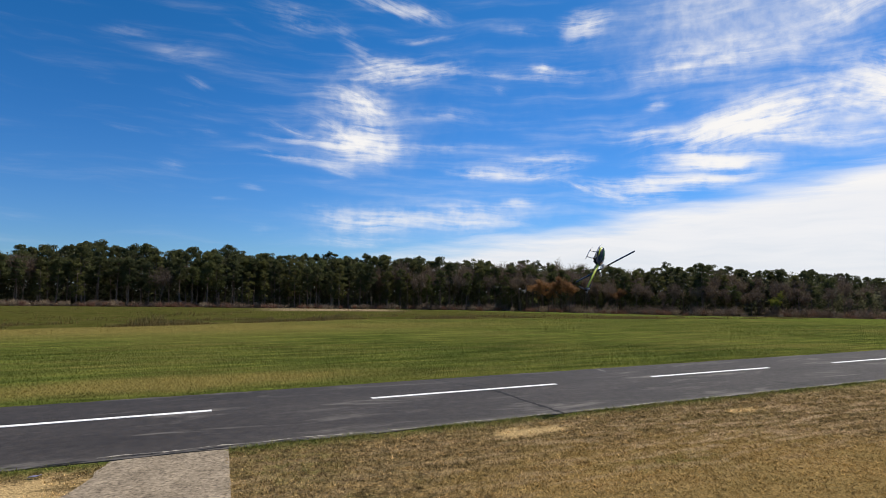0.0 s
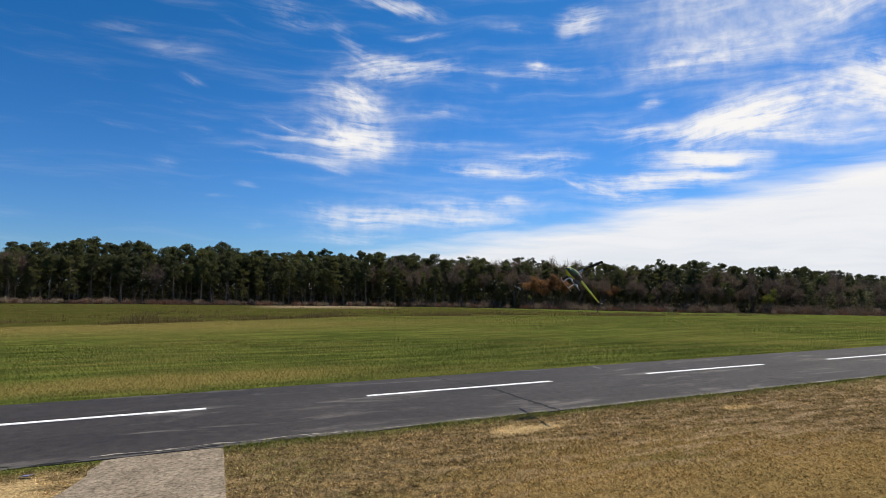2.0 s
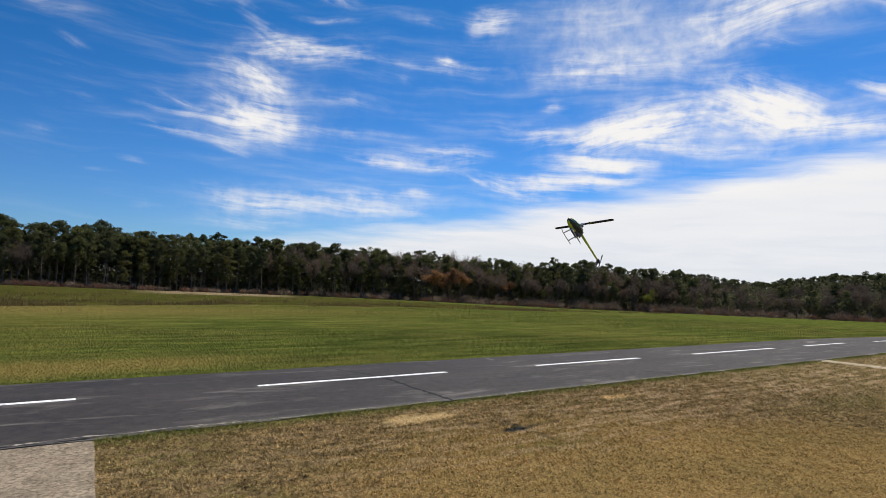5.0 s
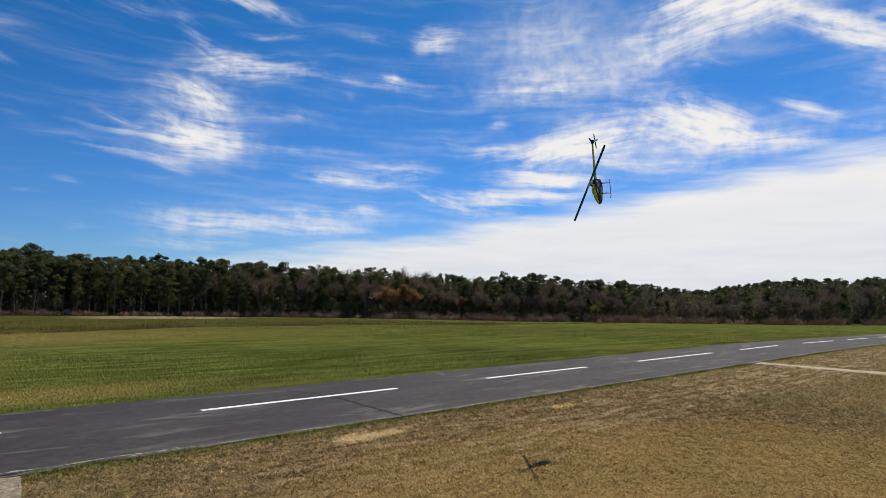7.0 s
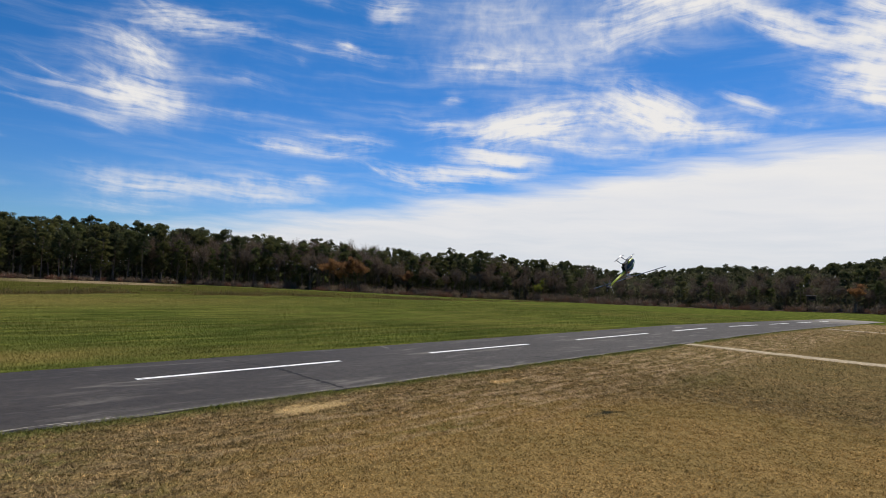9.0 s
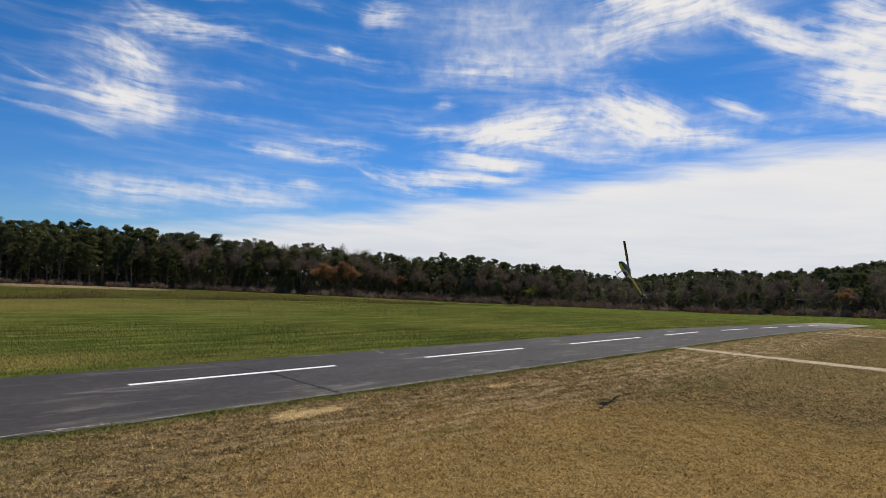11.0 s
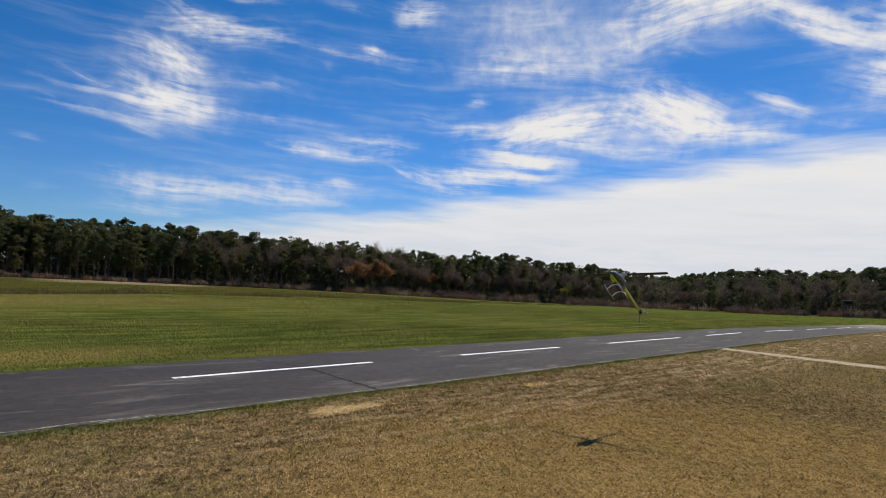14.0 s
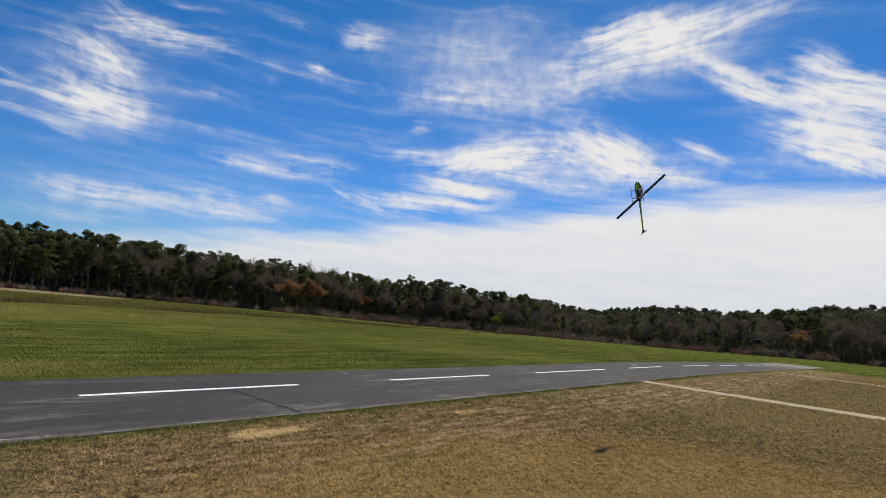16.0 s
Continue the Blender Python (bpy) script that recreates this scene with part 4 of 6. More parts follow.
def build_meadow_grass():
    """Tall dry tufts in the unmown meadow past the crest."""
    n = 3000
    az = rng.uniform(-62, 30, n)
    out = np.interp(az, MOWN_AZ, MOWN_R) + np.where(rng.random(n) < 0.6, 0.3 + rng.exponential(2.6, n), rng.exponential(26, n))
    x, y = out * np.sin(np.radians(az)), out * np.cos(np.radians(az))
    keep = np.array([noise.noise((a * 0.25, b * 0.25, 0.0)) > 0.05 for a, b in zip(x, y)])
    x, y = x[keep], y[keep]
    z = np.array([ground_z(a, b) for a, b in zip(x, y)])
    p = np.stack([x, y, z], axis=1)
    k = np.repeat(np.arange(len(p)), 22)
    m = len(k)
    q = p[k] + rng.normal(0, 1, (m, 3)) * (0.30, 0.30, 0.0)
    h = rng.uniform(0.08, 0.30, m) * (0.4 + rng.uniform(0, 1, len(p)) ** 3 * 1.1)[k]
    a = rng.uniform(0, 2 * np.pi, m)
    side = np.stack([np.cos(a), np.sin(a), np.zeros(m)], axis=1) * 0.016
    tip = q + np.stack([rng.normal(0, 0.3, m) * h, rng.normal(0, 0.3, m) * h, h], axis=1)
    tris = np.stack([q - side, q + side, tip], axis=1)
    return tagged(tri_object("meadow_grass", tris, M_TALL), "tall dry grass tufts in the unmown meadow", "grass", kind="stuff")


build_forest_floor()
build_deep_woods()
SHRUB_TALL = ((-80, -30, -10, 5, 20, 40, 60), (1.3, 1.2, 1.4, 2.6, 3.2, 3.0, 3.0))
build_shrubs("undergrowth", 1000, -80, 100, -5, 4, SHRUB_TALL, M_SHRUB, "tangled grey-brown leafless shrubs along the wood")
build_shrubs("russet_shrubs", 420, -80, 60, -6, 2, ((-80, 0, 20, 60), (0.9, 1.0, 1.8, 1.6)), M_RUSSET, "low reddish-brown shrubs before the wood")
build_shrubs("pale_brush", 260, -80, 70, -5, 2, ((-80, 0, 20, 60), (1.2, 1.3, 2.2, 2.4)), M_PALE, "pale dry brush and stems at the wood's edge", -0.9)
build_meadow_grass()



def build_raised_hut(az):
    """A small hunting hut on posts at the wood's edge, its pale roof catching the light."""
    hut = tagged(new("raised_hut"), "small dark wooden hut on posts with a pale roof", "hut")
    x, y, z = at_polar(az, edge_of_woods(az) - 2)
    hut.matrix_basis = pose(x, y, z, 0, 0, -az)
    part("cabin", box(bmesh.new(), -1.1, 1.1, -0.8, 0.8, 3.3, 4.5, 0.03), M_HUT, hut, "dark weathered board cabin")
    part("roof", box(bmesh.new(), -1.35, 1.35, -1.05, 1.05, 4.52, 4.62, 0.02), M_ROOF, hut, "pale sheet-metal roof")
    # A solid black panel; its colour stands for the shade inside an open slot.
    part("window_board", box(bmesh.new(), -0.7, 0.7, -0.84, -0.805, 3.75, 4.15, 0.01), M_CRACK_SLOT, hut, "black panel painted as the shade inside a window slot")
    for px in (-1.0, 1.0):
        for py in (-0.7, 0.7):
            part("post", box(bmesh.new(), px - 0.06, px + 0.06, py - 0.06, py + 0.06, -0.3, 3.31, 0.01), M_HUT, hut)
    return hut


# ---- turf blades ----


def blades(name, x, y, h, width, label, mat, tuft=1, gather=0.03):
    """Grass blades, in tufts whose blades splay outwards where tuft is more than one."""
    x, y = np.repeat(x, tuft), np.repeat(y, tuft)
    n = len(x)
    b = rng.uniform(0, 2 * np.pi, n)
    out = gather * np.sqrt(rng.uniform(0, 1, n)) if tuft > 1 else np.zeros(n)
    x, y = x + out * np.cos(b), y + out * np.sin(b)
    z = np.array([ground_z(a, c) for a, c in zip(x, y)])
    a = rng.uniform(0, 2 * np.pi, n)
    lean = rng.uniform(0.2, 1.9, n)
    hh = h * rng.uniform(0.5, 1.25, n) * np.repeat(rng.uniform(0.6, 1.4, n // tuft), tuft)
    base = np.stack([x, y, z - 0.003], axis=1)
    side = np.stack([np.cos(a), np.sin(a), np.zeros(n)], axis=1) * width * rng.uniform(0.6, 1.3, n)[:, None]
    tip = base + np.stack([np.cos(b) * lean * hh, np.sin(b) * lean * hh, hh], axis=1)
    return tagged(tri_object(name, np.stack([base - side, base + side, tip], axis=1), mat), label, "grass", kind="stuff")


def turf(n, r0, r1, keep, fade=0.01):
    az = rng.uniform(-46, 66, n)
    r = np.sqrt(rng.uniform(r0 * r0, r1 * r1, n))
    x, y = r * np.sin(np.radians(az)), r * np.cos(np.radians(az))
    s = (x - RUN_O.x) * RUN_U.x + (y - RUN_O.y) * RUN_U.y
    w = (x - RUN_O.x) * RUN_N.x + (y - RUN_O.y) * RUN_N.y
    k = keep(s, w) & (r < np.interp(az, MOWN_AZ, MOWN_R)) & (rng.random(n) < np.clip((r1 - r) / fade, 0, 1))
    return x[k], y[k]


def off_paths(s, w):
    edge = rng.normal(0, 0.035, len(s))
    return (w < -2.08 + edge) & ~((s > np.maximum(1.0, 2.41 + 0.27 * (w + 2.22)) + edge * 1.5) & (s < 3.50 + 0.075 * (w + 2.21) + edge)) & ~((s > 19.45) & (s < 20.3)) & (np.hypot((s - 6.9) / 0.7, (w + 2.72) / 0.2) > rng.uniform(0.3, 1.3, len(s))) & (np.hypot((s - 1.75) / 0.6, (w + 2.75) / 0.45) > rng.uniform(0.3, 1.2, len(s)))


x, y = turf(76000, 2.8, 12.5, off_paths, 3.0)
blades("dry_grass", x, y, 0.017, 0.0045, "short dormant straw-brown grass blades", M_STRAW, 8, 0.03)
x, y = turf(42000, 4.0, 15.0, lambda s, w: off_paths(s, w) & (w > -4.9 + rng.normal(0, 0.35, len(s))), 4.0)
blades("dead_grass", x, y, 0.030, 0.0042, "longer tangled dead grass along the runway", M_STRAW, 7, 0.035)
n = 26000
s, w = rng.uniform(-6, 26, n), -2.09 - np.abs(rng.normal(0, 0.075, n)) * (0.6 + 0.8 * np.sin(rng.uniform(0, 6, n)) ** 2)
keep = (np.sin(s * 2.1) + np.sin(s * 5.3 + 1) + rng.normal(0, 0.7, n) > -0.6) & ~((s > 2.2) & (s < 3.5)) & (np.abs(s - 19.9) > 0.5)
s, w = s[keep], w[keep]
blades("fringe_grass", RUN_O.x + RUN_U.x * s + RUN_N.x * w, RUN_O.y + RUN_U.y * s + RUN_N.y * w, 0.036, 0.006, "longer green grass fringing the asphalt edge", M_LAWN)
x, y = turf(330000, 9.5, 40, off_paths, 14.0)
blades("dry_grass", x, y, 0.032, 0.008, "short dormant straw-brown grass blades", M_STRAW)
x, y = turf(360000, 7, 21, lambda s, w: (w > 1.38 + rng.normal(0, 0.04, len(s))) & (w < 14), 3.0)
blades("green_grass", x, y, 0.025, 0.008, "short mown green spring grass blades", M_LAWN)
x, y = turf(420000, 17, 54, lambda s, w: ((w > 1.4) | (s > 47)), 16.0)
blades("green_grass", x, y, 0.019, 0.014, "short mown green spring grass blades", M_LAWN)


def build_scrap():
    """A small bent piece of plastic on the sandy ground beside the walkway."""
    bm = bmesh.new()
    pts = ((-0.05, 0.004), (-0.02, 0.012), (0.015, 0.010), (0.05, 0.022))
    for dy in (-0.018, 0.018):
        for dz in (0.0, 0.004):
            for x, z in pts:
                bm.verts.new((x, dy * (1.2 - abs(x) * 6), z + dz + 0.012))
    v = list(bm.verts)
    for i in range(3):
        bm.faces.new((v[4 + i], v[5 + i], v[13 + i], v[12 + i]))
        bm.faces.new((v[i], v[8 + i], v[9 + i], v[1 + i]))
        bm.faces.new((v[i], v[i + 1], v[i + 5], v[i + 4]))
        bm.faces.new((v[8 + i], v[12 + i], v[13 + i], v[9 + i]))
    bm.faces.new((v[0], v[4], v[12], v[8]))
    bm.faces.new((v[3], v[11], v[15], v[7]))
    me = bpy.data.meshes.new("plastic_scrap")
    bmesh.ops.recalc_face_normals(bm, faces=bm.faces)
    bm.to_mesh(me)
    bm.free()
    me.materials.append(plain("blue_grey_plastic", (0.16, 0.16, 0.26), 0.4, vary=0.15, scale=40))
    ob = new("plastic_scrap", me)
    x, y = run_xy(*SCRAP)
    ob.matrix_basis = pose(x, y, 0, 0, 0, 10)
    return tagged(ob, "small bluish-grey plastic scrap lying on sandy ground", "litter")


SCRAP = (1.87, -2.43)
build_scrap()

M_HUT = plain("weathered_boards", (0.07, 0.05, 0.04), 0.9, vary=0.3, scale=4, specular=0.1)
M_ROOF = plain("pale_sheet_metal", (0.45, 0.36, 0.34), 0.5, vary=0.15, scale=3)
build_raised_hut(50.6)

# ---- helicopter ----
M_YELLOW = plain("fluorescent_yellow_paint", (0.46, 0.54, 0.02), 0.3, vary=0.06, scale=14)
M_BOOM = plain("pale_yellow_boom_paint", (0.52, 0.58, 0.08), 0.2, vary=0.08, scale=14)
M_BLACK = plain("black_canopy_paint", (0.018, 0.024, 0.022), 0.3, vary=0.2, scale=20)
M_GREEN = plain("dark_green_canopy_stripe", (0.03, 0.13, 0.05), 0.3, vary=0.15, scale=20)
M_CARBON = plain("carbon_fibre", (0.022, 0.022, 0.024), 0.4, vary=0.3, scale=90)
M_BLADE_BLACK = plain("black_rotor_blade", (0.02, 0.02, 0.022), 0.16, vary=0.25, scale=25, specular=0.6)
M_SKID = plain("pale_grey_skid_plastic", (0.62, 0.63, 0.63), 0.3, vary=0.08, scale=30)
M_METAL = plain("machined_aluminium", (0.5, 0.5, 0.52), 0.35, 0.9, vary=0.15, scale=60)
M_RED = plain("red_decal", (0.42, 0.03, 0.025), 0.35, vary=0.1, scale=30)
M_WHITE = plain("white_tip_paint", (0.75, 0.75, 0.74), 0.4, vary=0.05, scale=30)
TAIL_HUB = (-0.575, 0.035, 0.015)
MAST_TOP = 0.135


def ring_body(sections, sides=20):
    """A closed skin through oval rings: (x, half width, z bottom, z top)."""
    bm = bmesh.new()
    rings = []
    for x, hw, zb, zt in sections:
        zc, hh = (zb + zt) / 2, (zt - zb) / 2
        rings.append([bm.verts.new((x, hw * math.cos(2 * math.pi * k / sides), zc + hh * math.sin(2 * math.pi * k / sides))) for k in range(sides)])
    for a, b in zip(rings, rings[1:]):
        for k in range(sides):
            bm.faces.new((a[k], a[(k + 1) % sides], b[(k + 1) % sides], b[k]))
    bm.faces.new(rings[0])
    bm.faces.new(list(reversed(rings[-1])))
    return bm


def tube(bm, pts, rad, sides=8):
    pts = [Vector(p) for p in pts]
    rings = []
    for i, p in enumerate(pts):
        d = (pts[min(i + 1, len(pts) - 1)] - pts[max(i - 1, 0)]).normalized()
        u = d.cross(Vector((0.3, 1, 0.1))).normalized()
        v = d.cross(u)
        r = rad[i] if isinstance(rad, (list, tuple)) else rad
        rings.append([bm.verts.new(p + (u * math.cos(2 * math.pi * k / sides) + v * math.sin(2 * math.pi * k / sides)) * r) for k in range(sides)])
    for a, b in zip(rings, rings[1:]):
        for k in range(sides):
            bm.faces.new((a[k], a[(k + 1) % sides], b[(k + 1) % sides], b[k]))
    bm.faces.new(rings[0])
    bm.faces.new(list(reversed(rings[-1])))
    return bm


def blade_mesh(root, tip, chord, thick, sign=1, twist=4.0):
    """A tapered aerofoil blade along X, its tip rounded back."""
    bm = bmesh.new()
    prof = ((-0.5, 0.0), (-0.3, 0.75), (0.05, 1.0), (0.4, 0.45), (0.5, 0.0), (0.4, -0.3), (0.05, -0.5), (-0.3, -0.45))
    rings = []
    for f, c in ((0, 0.62), (0.06, 0.75), (0.14, 1.0), (0.6, 1.0), (0.93, 0.98), (0.985, 0.8), (1.0, 0.45)):
        x = (root + (tip - root) * f) * sign
        a = radians(twist) * sign
        rings.append([bm.verts.new((x, (p * chord * c) * math.cos(a) * sign, q * thick * c + p * chord * c * math.sin(a))) for p, q in prof])
    for a, b in zip(rings, rings[1:]):
        for k in range(8):
            bm.faces.new((a[k], a[(k + 1) % 8], b[(k + 1) % 8], b[k]))
    bm.faces.new(rings[0])
    bm.faces.new(list(reversed(rings[-1])))
    return bm


helicopter = tagged(new("helicopter"), "yellow and black model helicopter tumbling in the air", "model helicopter")


def build_helicopter():
    h = helicopter
    # canopy: yellow nose and crown, black flanks as inset panels
    secs = ((0.252, 0.005, -0.045, -0.032), (0.243, 0.017, -0.058, -0.014), (0.222, 0.030, -0.070, 0.006), (0.188, 0.040, -0.080, 0.026),
            (0.145, 0.047, -0.086, 0.047), (0.095, 0.049, -0.085, 0.063), (0.045, 0.046, -0.074, 0.071), (0.0, 0.040, -0.058, 0.070), (-0.04, 0.030, -0.040, 0.058), (-0.06, 0.021, -0.022, 0.044))
    canopy = smooth_by(part("canopy", ring_body(secs), M_BLACK, h, "glossy black canopy with yellow and green stripes"))
    upper = tuple((x, hw * 0.62, zt - (zt - zb) * 0.34, zt + 0.003) for x, hw, zb, zt in secs[:8])
    smooth_by(part("canopy_crest", ring_body(upper), M_YELLOW, canopy, "fluorescent yellow canopy crest"))
    belly = tuple((x, hw * 0.62, zb - 0.003, zb + (zt - zb) * 0.18) for x, hw, zb, zt in secs[1:7])
    smooth_by(part("canopy_chin", ring_body(belly), M_YELLOW, canopy, "yellow canopy chin"))
    for side in (-1, 1):
        bm = bmesh.new()
        tube(bm, [(0.232, side * 0.022, -0.030), (0.17, side * 0.041, -0.020), (0.095, side * 0.046, 0.0), (0.02, side * 0.041, 0.022)], [0.005, 0.012, 0.014, 0.008], 8)
        smooth_by(part("stripe", bm, M_GREEN, canopy, "dark green side stripe"))
    for side in (-1, 1):
        bm = tube(bmesh.new(), [(0.03, side * 0.041, 0.036), (-0.01, side * 0.037, 0.040), (-0.045, side * 0.027, 0.034)], [0.004, 0.011, 0.005], 8)
        smooth_by(part("rear_flash", bm, M_RED, canopy, "small red flash behind the canopy side"))
        bm = tube(bmesh.new(), [(0.12, side * 0.044, 0.026), (0.08, side * 0.044, 0.037), (0.04, side * 0.041, 0.042)], [0.003, 0.007, 0.003], 8)
        smooth_by(part("side_flash", bm, M_WHITE, canopy, "small white flash on the canopy side"))
    bm = bmesh.new()
    for side in (-1, 1):
        box(bm, -0.075, 0.10, side * 0.022 - 0.002, side * 0.022 + 0.002, -0.072, 0.045)
    part("frame", bm, M_CARBON, h, "carbon fibre side frames")
    part("battery", box(bmesh.new(), 0.0, 0.16, -0.018, 0.018, -0.084, -0.050, 0.005), M_BLACK, h)
    part("bottom_plate", box(bmesh.new(), -0.05, 0.125, -0.019, 0.019, -0.102, -0.070, 0.004), M_CARBON, h)
    bm = bmesh.new()
    bmesh.ops.create_cone(bm, cap_ends=True, segments=28, radius1=0.055, radius2=0.055, depth=0.014, matrix=pose(0, 0, 0.03))
    part("main_gear", bm, M_METAL, h)
    # tail
    bm = tube(bmesh.new(), [(-0.06, 0, 0.012), (-0.30, 0, 0.014), (-0.575, 0, 0.015)], [0.019, 0.0145, 0.011], 14)
    boom = smooth_by(part("tail_boom", bm, M_BOOM, h, "pale yellow-green tapered tail boom"))
    part("tail_case", box(bmesh.new(), -0.60, -0.55, -0.012, 0.022, 0.0, 0.032, 0.004), M_CARBON, boom)
    bm = bmesh.new()
    outline = ((-0.555, 0.005), (-0.578, -0.01), (-0.626, -0.115), (-0.640, -0.112), (-0.602, 0.0), (-0.632, 0.062), (-0.620, 0.066), (-0.570, 0.028))
    a = [bm.verts.new((x, -0.014, z)) for x, z in outline]
    b = [bm.verts.new((x, -0.011, z)) for x, z in outline]
    bm.faces.new(a)
    bm.faces.new(list(reversed(b)))
    for k in range(8):
        bm.faces.new((a[k], b[k], b[(k + 1) % 8], a[(k + 1) % 8]))
    part("tail_fin", bm, M_CARBON, h, "dark swept tail fin")
    # landing gear
    for x in (0.105, -0.03):
        bm = tube(bmesh.new(), [(x, -0.088, -0.165), (x, -0.074, -0.142), (x, -0.040, -0.110), (x, 0, -0.100), (x, 0.040, -0.110), (x, 0.074, -0.142), (x, 0.088, -0.165)], 0.008, 8)
        smooth_by(part("skid_strut", bm, M_SKID, h, "pale curved landing strut"))
    for side in (-1, 1):
        y = side * 0.088
        bm = tube(bmesh.new(), [(0.175, y, -0.150), (0.15, y, -0.163), (0.12, y, -0.168), (-0.09, y, -0.168)], 0.005, 8)
        smooth_by(part("skid_tube", bm, M_METAL, h, "thin straight aluminium skid tube"))
    bm = tube(bmesh.new(), [(0, 0, 0.05), (0, 0, MAST_TOP + 0.015)], 0.006, 10)
    part("mast", bm, M_METAL, h)
    bm = bmesh.new()
    bmesh.ops.create_cone(bm, cap_ends=True, segments=20, radius1=0.026, radius2=0.026, depth=0.010, matrix=pose(0, 0, 0.100))
    bmesh.ops.create_cone(bm, cap_ends=True, segments=20, radius1=0.018, radius2=0.018, depth=0.012, matrix=pose(0, 0, 0.111))
    part("swashplate", bm, M_METAL, h)
    # main rotor, turning on its mast
    rotor = part("main_rotor", box(bmesh.new(), -0.055, 0.055, -0.014, 0.014, -0.011, 0.011, 0.004), M_METAL, h, "two-bladed main rotor with black blades")
    rotor.matrix_basis = pose(0, 0, MAST_TOP)
    for sign in (-1, 1):
        smooth_by(part("rotor_blade", blade_mesh(0.05, 0.525, 0.040, 0.0045, sign), M_BLADE_BLACK, rotor, "black carbon rotor blade"))
        part("blade_grip", box(bmesh.new(), min(0.04 * sign, 0.085 * sign), max(0.04 * sign, 0.085 * sign), -0.011, 0.011, -0.009, 0.009, 0.003), M_CARBON, rotor)
    bm = bmesh.new()
    bmesh.ops.create_cone(bm, cap_ends=True, segments=12, radius1=0.009, radius2=0.009, depth=0.03, matrix=pose(0, 0, 0, 90))
    tail = part("tail_rotor", bm, M_METAL, h, "small two-bladed tail rotor")
    tail.matrix_basis = pose(*TAIL_HUB)
    for sign in (-1, 1):
        bm = blade_mesh(0.012, 0.10, 0.020, 0.003, sign, 6.0)
        bm.transform(pose(0, 0.01, 0, 90, 0, 0))
        smooth_by(part("tail_blade", bm, M_BLADE_BLACK, tail))
    return rotor, tail


main_rotor, tail_rotor = build_helicopter()


# ---- everything that moves ----


